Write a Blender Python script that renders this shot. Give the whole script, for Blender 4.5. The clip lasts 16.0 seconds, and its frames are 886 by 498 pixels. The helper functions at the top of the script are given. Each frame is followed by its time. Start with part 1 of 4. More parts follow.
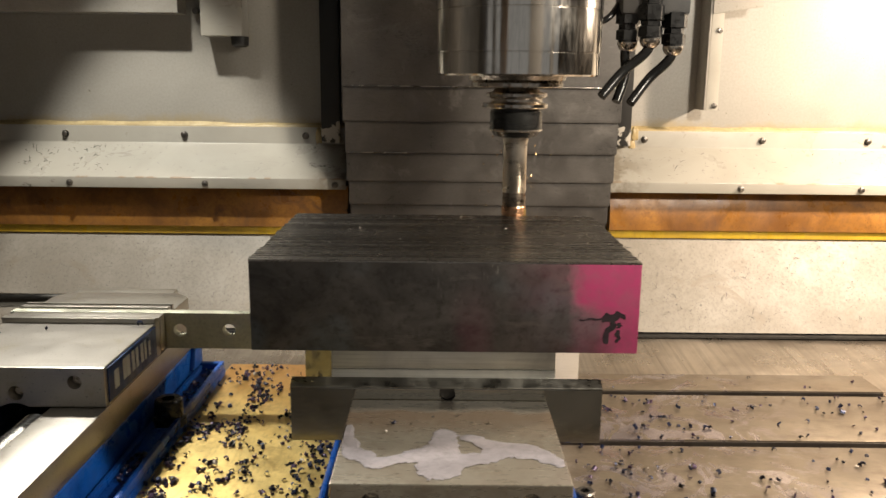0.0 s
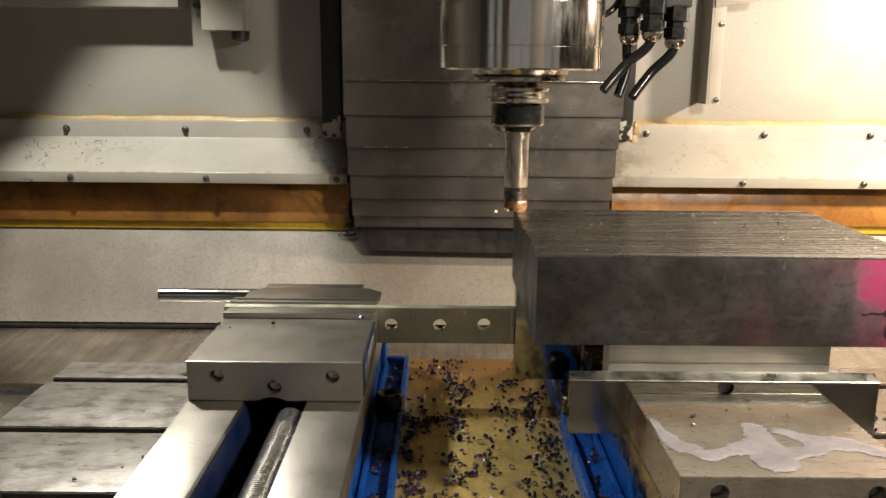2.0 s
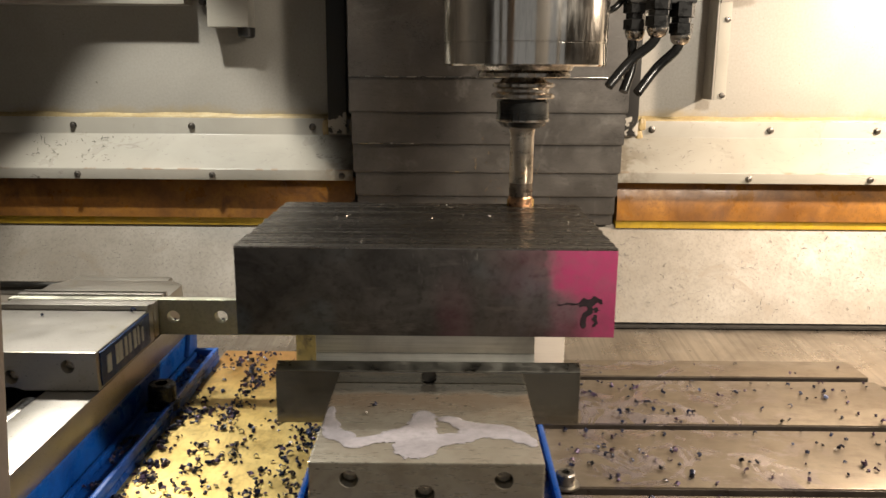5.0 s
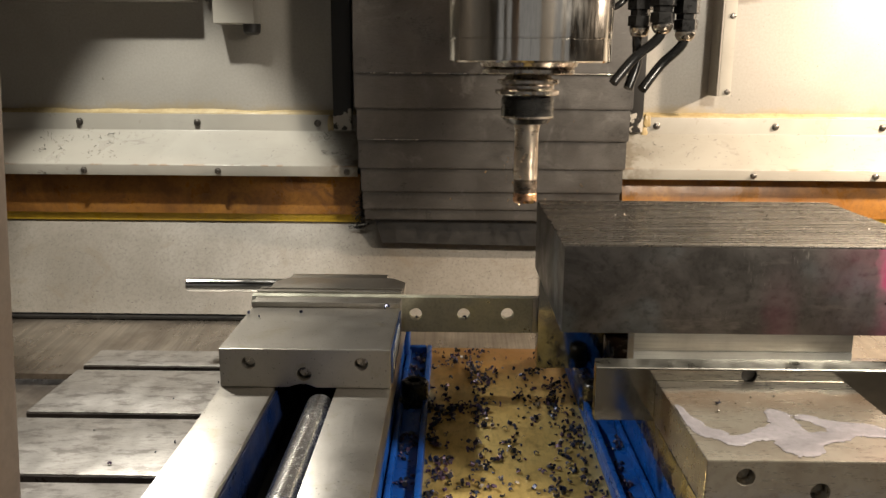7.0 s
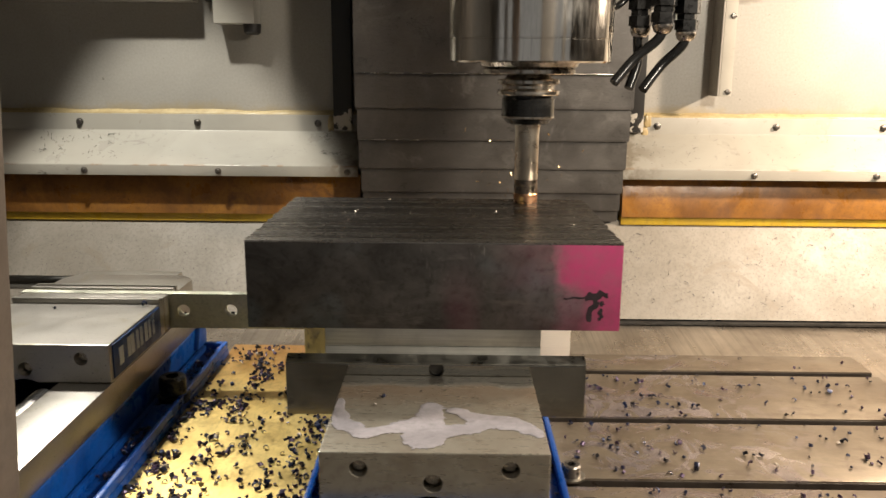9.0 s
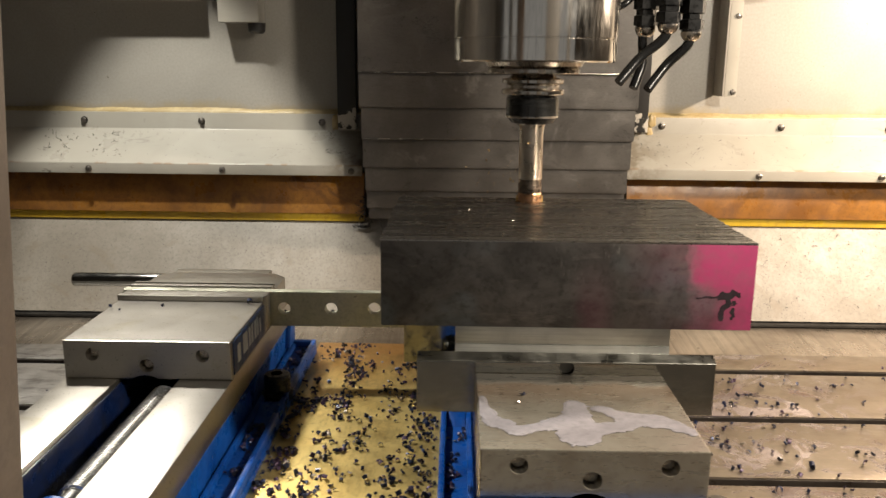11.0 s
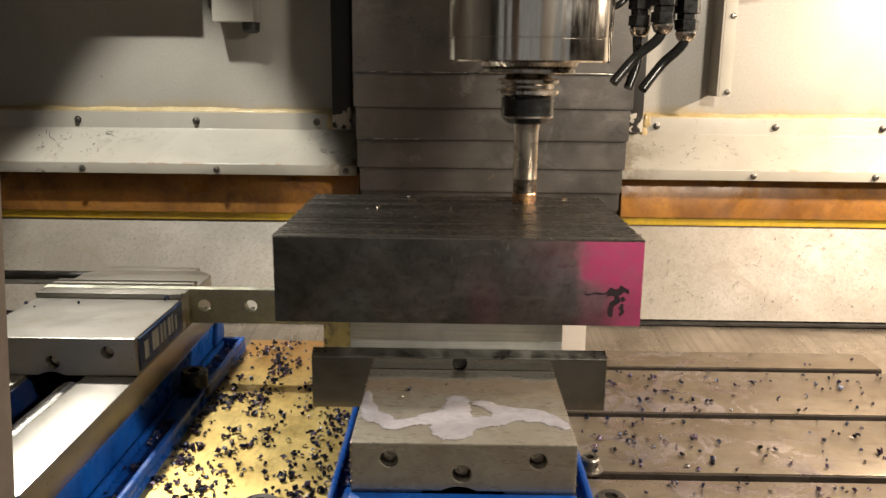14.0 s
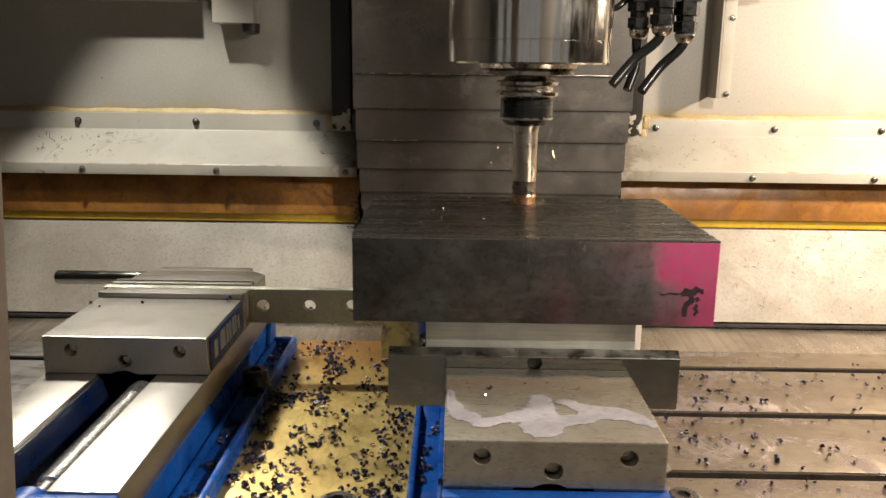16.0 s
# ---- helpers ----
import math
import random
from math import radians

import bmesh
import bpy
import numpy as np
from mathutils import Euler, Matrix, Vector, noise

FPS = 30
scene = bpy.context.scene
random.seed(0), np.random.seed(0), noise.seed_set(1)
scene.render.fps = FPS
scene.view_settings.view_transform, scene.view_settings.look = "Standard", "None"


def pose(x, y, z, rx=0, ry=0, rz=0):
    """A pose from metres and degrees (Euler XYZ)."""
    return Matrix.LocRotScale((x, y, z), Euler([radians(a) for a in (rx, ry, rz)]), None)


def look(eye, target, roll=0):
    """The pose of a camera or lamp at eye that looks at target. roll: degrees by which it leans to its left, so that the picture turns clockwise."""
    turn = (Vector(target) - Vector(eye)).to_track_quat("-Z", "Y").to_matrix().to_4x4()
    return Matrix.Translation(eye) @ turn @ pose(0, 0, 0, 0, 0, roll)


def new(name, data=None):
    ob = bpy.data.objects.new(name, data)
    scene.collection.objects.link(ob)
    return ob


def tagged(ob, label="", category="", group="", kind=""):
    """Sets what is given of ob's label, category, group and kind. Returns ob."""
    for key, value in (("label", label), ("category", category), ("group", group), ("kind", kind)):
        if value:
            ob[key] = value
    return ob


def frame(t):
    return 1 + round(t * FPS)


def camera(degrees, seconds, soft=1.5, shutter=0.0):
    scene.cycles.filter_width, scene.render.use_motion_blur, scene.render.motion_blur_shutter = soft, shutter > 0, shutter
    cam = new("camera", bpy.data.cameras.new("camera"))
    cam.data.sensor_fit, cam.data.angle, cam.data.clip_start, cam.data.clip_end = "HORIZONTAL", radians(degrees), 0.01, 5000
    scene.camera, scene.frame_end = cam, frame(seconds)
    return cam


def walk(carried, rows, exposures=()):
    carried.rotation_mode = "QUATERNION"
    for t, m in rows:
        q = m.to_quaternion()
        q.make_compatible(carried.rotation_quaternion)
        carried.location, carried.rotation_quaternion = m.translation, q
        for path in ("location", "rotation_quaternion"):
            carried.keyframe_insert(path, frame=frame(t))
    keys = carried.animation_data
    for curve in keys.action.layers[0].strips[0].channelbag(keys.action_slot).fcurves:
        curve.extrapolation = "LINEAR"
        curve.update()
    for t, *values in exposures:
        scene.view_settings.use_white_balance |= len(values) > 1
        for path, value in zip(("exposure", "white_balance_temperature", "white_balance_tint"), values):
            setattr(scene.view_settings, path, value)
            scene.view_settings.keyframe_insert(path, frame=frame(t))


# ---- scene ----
cam = camera(57.14, 16.0, shutter=0.25)
walk(cam, [
    (0.0, pose(-0.0740, -0.8392, 0.3565, 78.11, -0.61, -0.10)),
    (0.5, pose(-0.0742, -0.8399, 0.3562, 78.03, -0.57, 0.00)),
    (1.0, pose(-0.0740, -0.8399, 0.3563, 77.95, -0.53, -0.00)),
    (1.5, pose(-0.0738, -0.8393, 0.3560, 77.85, -0.57, -0.02)),
    (2.0, pose(-0.0742, -0.8378, 0.3565, 77.72, -0.52, -0.02)),
    (2.5, pose(-0.0740, -0.8401, 0.3563, 77.69, -0.52, 0.03)),
    (3.0, pose(-0.0739, -0.8409, 0.3567, 77.63, -0.50, 0.09)),
    (3.5, pose(-0.0740, -0.8401, 0.3567, 77.55, -0.51, 0.14)),
    (4.0, pose(-0.0739, -0.8397, 0.3566, 77.52, -0.48, 0.16)),
    (6.5, pose(-0.0736, -0.8416, 0.3562, 77.30, -0.39, 0.71)),
    (7.0, pose(-0.0734, -0.8426, 0.3567, 77.21, -0.41, 0.72)),
    (7.5, pose(-0.0737, -0.8411, 0.3566, 77.15, -0.40, 0.67)),
    (8.0, pose(-0.0734, -0.8418, 0.3568, 77.19, -0.40, 0.70)),
    (8.5, pose(-0.0736, -0.8419, 0.3570, 77.21, -0.42, 0.74)),
    (9.0, pose(-0.0736, -0.8416, 0.3566, 77.22, -0.41, 0.74)),
    (11.5, pose(-0.0739, -0.8407, 0.3564, 77.17, -0.58, 1.06)),
    (12.0, pose(-0.0738, -0.8406, 0.3565, 77.16, -0.59, 0.99)),
    (12.5, pose(-0.0736, -0.8400, 0.3567, 77.14, -0.64, 0.89)),
    (13.0, pose(-0.0738, -0.8404, 0.3562, 77.18, -0.64, 0.77)),
    (13.5, pose(-0.0736, -0.8403, 0.3564, 77.19, -0.67, 0.73)),
    (14.0, pose(-0.0738, -0.8397, 0.3567, 77.15, -0.62, 0.68)),
    (14.5, pose(-0.0740, -0.8392, 0.3565, 77.17, -0.63, 0.62)),
    (15.0, pose(-0.0741, -0.8401, 0.3568, 77.18, -0.64, 0.60)),
    (15.5, pose(-0.0737, -0.8415, 0.3566, 77.20, -0.70, 0.65)),
    (16.0, pose(-0.0735, -0.8413, 0.3573, 77.23, -0.69, 0.67)),
])

# ---------------------------------------------------------------- light
world = bpy.data.worlds.new("workshop")
scene.world = world
world.use_nodes = True
bg = world.node_tree.nodes["Background"]
bg.inputs["Color"].default_value = (1.0, 0.975, 0.93, 1)
bg.inputs["Strength"].default_value = 0.20
scene.view_settings.exposure = 0.0


def area_lamp(name, eye, target, sx, sy, watts, color):
    data = bpy.data.lights.new(name, "AREA")
    data.shape, data.size, data.size_y, data.energy, data.color = "RECTANGLE", sx, sy, watts, color
    ob = new(name, data)
    ob.matrix_world = look(eye, target)
    return ob


area_lamp("work_lamp_right", (0.80, 0.17, 0.54), (0.42, 0.24, 0.0), 0.05, 0.05, 13.2, (1.0, 0.80, 0.60))
# added lamp out of view, brightens the jaws and front faces
area_lamp("fill_lamp_front", (0.55, -0.46, 0.66), (0.05, -0.22, 0.08), 0.10, 0.10, 12.8, (1.0, 0.89, 0.74))


def spot_lamp(name, eye, target, watts, color, cone, blend, size):
    data = bpy.data.lights.new(name, "SPOT")
    data.energy, data.color, data.spot_size, data.spot_blend, data.shadow_soft_size = watts, color, radians(cone), blend, size
    ob = new(name, data)
    ob.matrix_world = look(eye, target)
    return ob


spot_lamp("work_lamp_left", (-0.575, 0.15, 0.68), (-0.42, -0.20, 0.0), 42.0, (1.0, 0.955, 0.87), 76, 0.6, 0.03)
spot_lamp("wall_lamp_left", (-0.53, 0.12, 0.88), (-0.515, 0.43, 0.09), 37.0, (1.0, 0.955, 0.85), 42, 0.55, 0.015)


# ---------------------------------------------------------------- mesh helpers
def part(name, bm, material, parent=None, label=""):
    me = bpy.data.meshes.new(name)
    bm.normal_update()
    bm.to_mesh(me)
    bm.free()
    me.materials.append(material)
    ob = new(name, me)
    if parent is not None:
        ob.parent = parent
    if label:
        ob["label"] = label
    return ob


def thing(name, label, category, group="", kind=""):
    return tagged(new(name), label, category, group, kind)


def smooth(bm, angle=35):
    for f in bm.faces:
        f.smooth = True
    for e in bm.edges:
        if len(e.link_faces) != 2 or e.calc_face_angle(0) > radians(angle):
            e.smooth = False
    return bm


def bevelled(bm, w, seg=2):
    if w > 0:
        es = [e for e in bm.edges if len(e.link_faces) == 2 and e.calc_face_angle(0) > radians(25)]
        bmesh.ops.bevel(bm, geom=es, offset=w, segments=seg, profile=0.6, affect="EDGES", clamp_overlap=True)
        for f in bm.faces:
            f.smooth = True
        for e in bm.edges:
            e.smooth = e.calc_face_angle(0) < radians(40) if len(e.link_faces) == 2 else False
    return bm


def box(x0, x1, y0, y1, z0, z1, w=0.001, seg=2):
    bm = bmesh.new()
    bmesh.ops.create_cube(bm, size=1)
    for v in bm.verts:
        v.co = Vector(((x0 + x1) / 2 + v.co.x * (x1 - x0), (y0 + y1) / 2 + v.co.y * (y1 - y0), (z0 + z1) / 2 + v.co.z * (z1 - z0)))
    return bevelled(bm, w, seg)


def prism(outline, axis, a, b, w=0.0):
    """A closed outline in the plane across axis (x: (y, z); y: (x, z); z: (x, y)), drawn out from a to b."""
    bm = bmesh.new()

    def place(p, k):
        return {"x": (k, p[0], p[1]), "y": (p[0], k, p[1]), "z": (p[0], p[1], k)}[axis]
    va = [bm.verts.new(place(p, a)) for p in outline]
    vb = [bm.verts.new(place(p, b)) for p in outline]
    n = len(outline)
    bm.faces.new(va)
    bm.faces.new(vb[::-1])
    for i in range(n):
        bm.faces.new((va[i], vb[i], vb[(i + 1) % n], va[(i + 1) % n]))
    bmesh.ops.recalc_face_normals(bm, faces=bm.faces)
    return bevelled(bm, w)


def lathe(profile, seg=48, at=(0, 0, 0), axis="z"):
    """Turned solid: profile rows (radius, height), from one end of the axis to the other."""
    bm = bmesh.new()
    rings = []
    for r, h in profile:
        ring = []
        for i in range(seg):
            a = 2 * math.pi * i / seg
            c, s = r * math.cos(a), r * math.sin(a)
            p = {"z": (c, s, h), "y": (c, h, s), "x": (h, c, s)}[axis]
            ring.append(bm.verts.new((p[0] + at[0], p[1] + at[1], p[2] + at[2])))
        rings.append(ring)
    for a, b in zip(rings, rings[1:]):
        for i in range(seg):
            bm.faces.new((a[i], a[(i + 1) % seg], b[(i + 1) % seg], b[i]))
    bm.faces.new(rings[0])
    bm.faces.new(rings[-1])
    bmesh.ops.recalc_face_normals(bm, faces=bm.faces)
    return smooth(bm)


def rod(x, y, z, r, length, axis="z", seg=24, w=0.0006):
    return lathe([(r - w, 0), (r, w), (r, length - w), (r - w, length)], seg, (x, y, z), axis)


def join(*bms):
    out = bmesh.new()
    for b in bms:
        me = bpy.data.meshes.new("tmp")
        b.to_mesh(me)
        out.from_mesh(me)
        b.free()
        bpy.data.meshes.remove(me)
    return out


def carve(bm, *cutters):
    """bm with the cutters taken out of it."""
    def temp(b):
        me = bpy.data.meshes.new("tmp")
        b.to_mesh(me)
        b.free()
        return new("tmp", me)
    a = temp(bm)
    cs = [temp(c) for c in cutters]
    for c in cs:
        mod = a.modifiers.new("cut", "BOOLEAN")
        mod.operation, mod.solver, mod.object = "DIFFERENCE", "EXACT", c
    deps = bpy.context.evaluated_depsgraph_get()
    me = bpy.data.meshes.new_from_object(a.evaluated_get(deps))
    out = bmesh.new()
    out.from_mesh(me)
    for o in (a, *cs):
        bpy.data.objects.remove(o)
    for f in out.faces:
        f.smooth = False
    return out


def tube(points, r, seg=12):
    """A round hose along points, which it rounds off."""
    pts = [Vector(p) for p in points]
    fine = []
    n = len(pts)
    for i in range(n - 1):
        p0, p1, p2, p3 = pts[max(i - 1, 0)], pts[i], pts[i + 1], pts[min(i + 2, n - 1)]
        for k in range(6):
            t = k / 6
            fine.append(0.5 * ((2 * p1) + (p2 - p0) * t + (2 * p0 - 5 * p1 + 4 * p2 - p3) * t * t + (3 * p1 - p0 - 3 * p2 + p3) * t ** 3))
    fine.append(pts[-1])
    bm = bmesh.new()
    rings = []
    for i, p in enumerate(fine):
        d = (fine[min(i + 1, len(fine) - 1)] - fine[max(i - 1, 0)]).normalized()
        u = d.cross(Vector((0, 1, 0.01))).normalized()
        v = d.cross(u)
        rings.append([bm.verts.new(p + r * (math.cos(2 * math.pi * k / seg) * u + math.sin(2 * math.pi * k / seg) * v)) for k in range(seg)])
    for a, b in zip(rings, rings[1:]):
        for k in range(seg):
            bm.faces.new((a[k], a[(k + 1) % seg], b[(k + 1) % seg], b[k]))
    bm.faces.new(rings[0])
    bm.faces.new(rings[-1])
    bmesh.ops.recalc_face_normals(bm, faces=bm.faces)
    return smooth(bm, 50)


# ---------------------------------------------------------------- materials
class Nodes:
    """Short ways to build a node material."""

    def __init__(self, name):
        self.mat = bpy.data.materials.new(name)
        self.mat.use_nodes = True
        self.tree = self.mat.node_tree
        self.bsdf = self.tree.nodes["Principled BSDF"]
        self.coord = self.tree.nodes.new("ShaderNodeTexCoord").outputs["Object"]

    def add(self, kind, **inputs):
        n = self.tree.nodes.new(kind)
        for k, v in inputs.items():
            self.put(n.inputs[k.replace("_", " ")], v)
        return n

    def put(self, socket, v):
        if isinstance(v, bpy.types.NodeSocket):
            self.tree.links.new(v, socket)
        else:
            socket.default_value = v

    def stretched(self, scale):
        n = self.add("ShaderNodeMapping", Vector=self.coord)
        n.inputs["Scale"].default_value = scale
        return n.outputs["Vector"]

    def noise(self, scale, detail=4, rough=0.6, vec=None, distort=0.0):
        return self.add("ShaderNodeTexNoise", Vector=vec or self.coord, Scale=scale, Detail=detail, Roughness=rough, Distortion=distort).outputs["Fac"]

    def ramp(self, fac, a, b, lo=0.0, hi=1.0):
        n = self.add("ShaderNodeMapRange", Value=fac)
        n.inputs["From Min"].default_value, n.inputs["From Max"].default_value = a, b
        n.inputs["To Min"].default_value, n.inputs["To Max"].default_value = lo, hi
        return n.outputs["Result"]

    def mix(self, fac, a, b):
        n = self.tree.nodes.new("ShaderNodeMix")
        n.data_type = "RGBA"
        self.put(n.inputs[0], fac)
        self.put(n.inputs[6], (*a, 1) if isinstance(a, tuple) else a)
        self.put(n.inputs[7], (*b, 1) if isinstance(b, tuple) else b)
        return n.outputs[2]

    def math(self, op, a, b=0.0):
        n = self.tree.nodes.new("ShaderNodeMath")
        n.operation = op
        self.put(n.inputs[0], a)
        self.put(n.inputs[1], b)
        return n.outputs[0]

    def xyz(self):
        n = self.add("ShaderNodeSeparateXYZ", Vector=self.coord)
        return n.outputs

    def done(self, color, rough, metal=0.0, bump=None, depth=0.0003, strength=0.5, **more):
        self.put(self.bsdf.inputs["Base Color"], (*color, 1) if isinstance(color, tuple) else color)
        self.put(self.bsdf.inputs["Roughness"], rough)
        self.put(self.bsdf.inputs["Metallic"], metal)
        for k, v in more.items():
            self.put(self.bsdf.inputs[k.replace("_", " ")], v)
        if bump is not None:
            b = self.add("ShaderNodeBump", Height=bump, Distance=depth, Strength=strength)
            self.put(self.bsdf.inputs["Normal"], b.outputs["Normal"])
        return self.mat


def worn(name, a, b, rough=0.4, metal=0.0, big=6, fine=90, depth=0.0002, stretch=(1, 1, 1), spread=0.15, stain=None, specks=0.0, grain=0.5):
    """A surface of two tones with large blotches, fine grain, specks and uneven gloss."""
    n = Nodes(name)
    v = n.stretched(stretch)
    big_n, fine_n, mid_n = n.noise(big, 6, 0.65, None, 0.6), n.noise(fine, 4, 0.75, v), n.noise(big * 6, 5, 0.7, v)
    col = n.mix(n.ramp(big_n, 0.40, 0.62), a, b)
    col = n.mix(n.ramp(mid_n, 0.45, 0.68, 0.0, 0.4), col, b)
    dark = tuple(c * 0.62 for c in b)
    col = n.mix(n.ramp(fine_n, 0.47, 0.72, 0.0, grain), col, dark)
    if stain:
        col = n.mix(n.ramp(n.noise(big * 2.3, 6, 0.7, None, 1.2), 0.56, 0.68, 0.0, 0.75), col, stain)
    if specks:
        col = n.mix(n.ramp(n.noise(420, 2, 0.5), 0.68, 0.72, 0.0, specks), col, tuple(c * 0.25 for c in b))
    r = n.math("ADD", n.ramp(n.noise(big * 3, 5), 0.35, 0.65, max(rough - spread, 0.05), rough + spread), n.ramp(fine_n, 0.35, 0.65, -0.03, 0.06))
    return n.done(col, r, metal, fine_n, depth)


PAINT = worn("grey_enamel", (0.31, 0.293, 0.262), (0.26, 0.243, 0.213), 0.47, 0, 5, 300, 0.00015, spread=0.1, specks=0.8, grain=0.3)
APRON_PAINT = worn("worn_beige_enamel", (0.27, 0.247, 0.213), (0.215, 0.192, 0.16), 0.52, 0, 6, 220, 0.0003, spread=0.06, stain=(0.20, 0.165, 0.125), specks=1.0, grain=0.6)


def rear_wall_paint():
    """Grey enamel with yellow coolant stains along the sealant and small scuffs."""
    n = Nodes("stained_grey_enamel")
    x, y, z = n.xyz()
    big, fine = n.noise(4, 5, 0.6, None, 0.7), n.noise(260, 3, 0.7)
    col = n.mix(n.ramp(big, 0.35, 0.68), (0.33, 0.315, 0.285), (0.27, 0.255, 0.225))
    col = n.mix(n.ramp(fine, 0.4, 0.7, 0, 0.5), col, (0.235, 0.22, 0.195))
    reach = n.math("ADD", z, n.ramp(n.noise(17, 5, 0.65), 0, 1, -0.03, 0.03))
    col = n.mix(n.ramp(reach, 0.276, 0.294, 0.75, 0.0), col, (0.30, 0.235, 0.125))
    spots = n.ramp(n.noise(150, 2, 0.5), 0.735, 0.755)
    col = n.mix(spots, col, (0.12, 0.10, 0.08))
    return n.done(col, n.ramp(n.noise(14, 4), 0.3, 0.7, 0.32, 0.52), 0, fine, 0.0003)


def trim_paint():
    """Pale enamel, scuffed black in places and stained where coolant dries."""
    n = Nodes("scuffed_pale_enamel")
    x, y, z = n.xyz()
    big, fine = n.noise(7, 5, 0.6, None, 0.6), n.noise(200, 3, 0.7)
    col = n.mix(n.ramp(big, 0.35, 0.68), (0.38, 0.362, 0.32), (0.32, 0.302, 0.262))
    scratch = n.ramp(n.noise(60, 4, 0.65, n.stretched((0.35, 1, 1.6)), 2.0), 0.60, 0.63)
    where = n.ramp(n.noise(5.5, 2), 0.47, 0.56)
    far = n.ramp(n.math("ABSOLUTE", x), 0.55, 0.72, 0.12, 1.0)
    col = n.mix(n.math("MULTIPLY", n.math("MULTIPLY", scratch, where), far), col, (0.07, 0.06, 0.05))
    edge = n.math("MULTIPLY", n.ramp(n.math("ABSOLUTE", n.math("SUBTRACT", z, 0.2005)), 0.0006, 0.0022, 1, 0), n.ramp(n.noise(26, 4), 0.5, 0.58))
    col = n.mix(n.math("MULTIPLY", edge, 0.7), col, (0.26, 0.17, 0.10))
    grime = n.math("MULTIPLY", n.ramp(n.math("ABSOLUTE", n.math("ADD", x, 0.012)), 0.215, 0.275, 0.8, 0.0), n.ramp(n.noise(32, 5, 0.7), 0.45, 0.6))
    col = n.mix(grime, col, (0.17, 0.14, 0.10))
    return n.done(col, n.ramp(n.noise(20, 4), 0.3, 0.7, 0.25, 0.45), 0, fine, 0.0001)


WALL_PAINT = rear_wall_paint()
TRIM = trim_paint()
SHINGLE = worn("dull_steel_sheet", (0.13, 0.121, 0.112), (0.084, 0.077, 0.071), 0.42, 0.55, 5, 160, 0.0001, (1, 1, 6), stain=(0.17, 0.16, 0.15), specks=0.6)
# black for real black parts, and for shade put into gaps and recesses
BLACK = worn("black_parts_and_shade", (0.012, 0.012, 0.012), (0.03, 0.028, 0.026), 0.5, 0, 20, 200)
AMBER = worn("oily_amber_film", (0.36, 0.165, 0.034), (0.16, 0.068, 0.018), 0.36, 0, 7, 120, 0.0002, stain=(0.12, 0.055, 0.025), specks=0.6)
YELLOW = worn("yellow_strip", (0.56, 0.38, 0.03), (0.42, 0.27, 0.03), 0.35, 0, 9, 120, 0.0001)
GROUND_STEEL = worn("ground_steel", (0.50, 0.472, 0.425), (0.45, 0.42, 0.37), 0.32, 1.0, 9, 600, 0.00002, (0.5, 1, 1), spread=0.02, stain=(0.40, 0.36, 0.27), specks=0.7, grain=0.12)


def table_steel():
    """Scraped table steel: bare grey with lamp sheen put into its colour at one end, filmed with brown oil and wet
    patches at the other.
    """
    n = Nodes("oiled_table_steel")
    x, y, z = n.xyz()
    big, mid = n.noise(12, 6, 0.65, None, 0.8), n.noise(60, 5, 0.7, n.stretched((0.5, 1, 1)))
    fine = n.noise(320, 4, 0.75, n.stretched((0.3, 1, 1)))
    col = n.mix(n.ramp(big, 0.42, 0.62), (0.49, 0.465, 0.43), (0.41, 0.385, 0.35))
    col = n.mix(n.ramp(mid, 0.50, 0.60, 0, 0.75), col, (0.21, 0.19, 0.17))
    # brown takes over along x; the paler grey end includes the lamp's sheen
    film = n.ramp(n.math("ADD", x, n.ramp(n.noise(9, 5, 0.6), 0, 1, -0.1, 0.1)), -0.1, 0.06)
    brown = n.mix(n.ramp(big, 0.4, 0.62), (0.235, 0.195, 0.146), (0.175, 0.141, 0.104))
    wet = n.math("MULTIPLY", n.ramp(n.noise(17, 5, 0.65, None, 1.5), 0.5, 0.58), n.ramp(n.math("ABSOLUTE", n.math("SUBTRACT", x, 0.13)), 0.08, 0.20, 1, 0))
    brown = n.mix(wet, brown, (0.265, 0.222, 0.222))
    brown = n.mix(n.ramp(mid, 0.5, 0.68, 0, 0.6), brown, (0.115, 0.08, 0.058))
    col = n.mix(film, col, brown)
    col = n.mix(n.ramp(fine, 0.5, 0.7, 0, 0.4), col, (0.12, 0.10, 0.085))
    rough = n.math("SUBTRACT", n.ramp(n.noise(34, 5), 0.35, 0.65, 0.34, 0.42), n.math("MULTIPLY", n.math("MULTIPLY", wet, film), 0.2))
    return n.done(col, rough, n.ramp(film, 0, 1, 0.9, 0.7), fine, 0.00006)


TABLE_STEEL = table_steel()
PLATE_STEEL = worn("polished_jaw_plate_steel", (0.44, 0.43, 0.39), (0.36, 0.35, 0.31), 0.10, 1.0, 14, 300, 0.00002, (0.3, 1, 1), spread=0.04, grain=0.3)
EDGE_STEEL = worn("milled_edge_steel", (0.27, 0.265, 0.24), (0.20, 0.195, 0.175), 0.36, 1.0, 14, 400, 0.00004, (0.05, 1, 1))
# rail steel darkened to carry the shade beside the block
SHADED_STEEL = worn("shaded_rail_steel", (0.27, 0.255, 0.23), (0.19, 0.18, 0.16), 0.24, 1.0, 14, 300, 0.00003)
# pale steel with the lamp's brightness put into the colour
LIT_STEEL = worn("lit_plate_steel", (0.84, 0.76, 0.66), (0.78, 0.70, 0.60), 0.42, 0.35, 10, 500, 0.00005, (0.1, 1, 1), spread=0.05, grain=0.15)
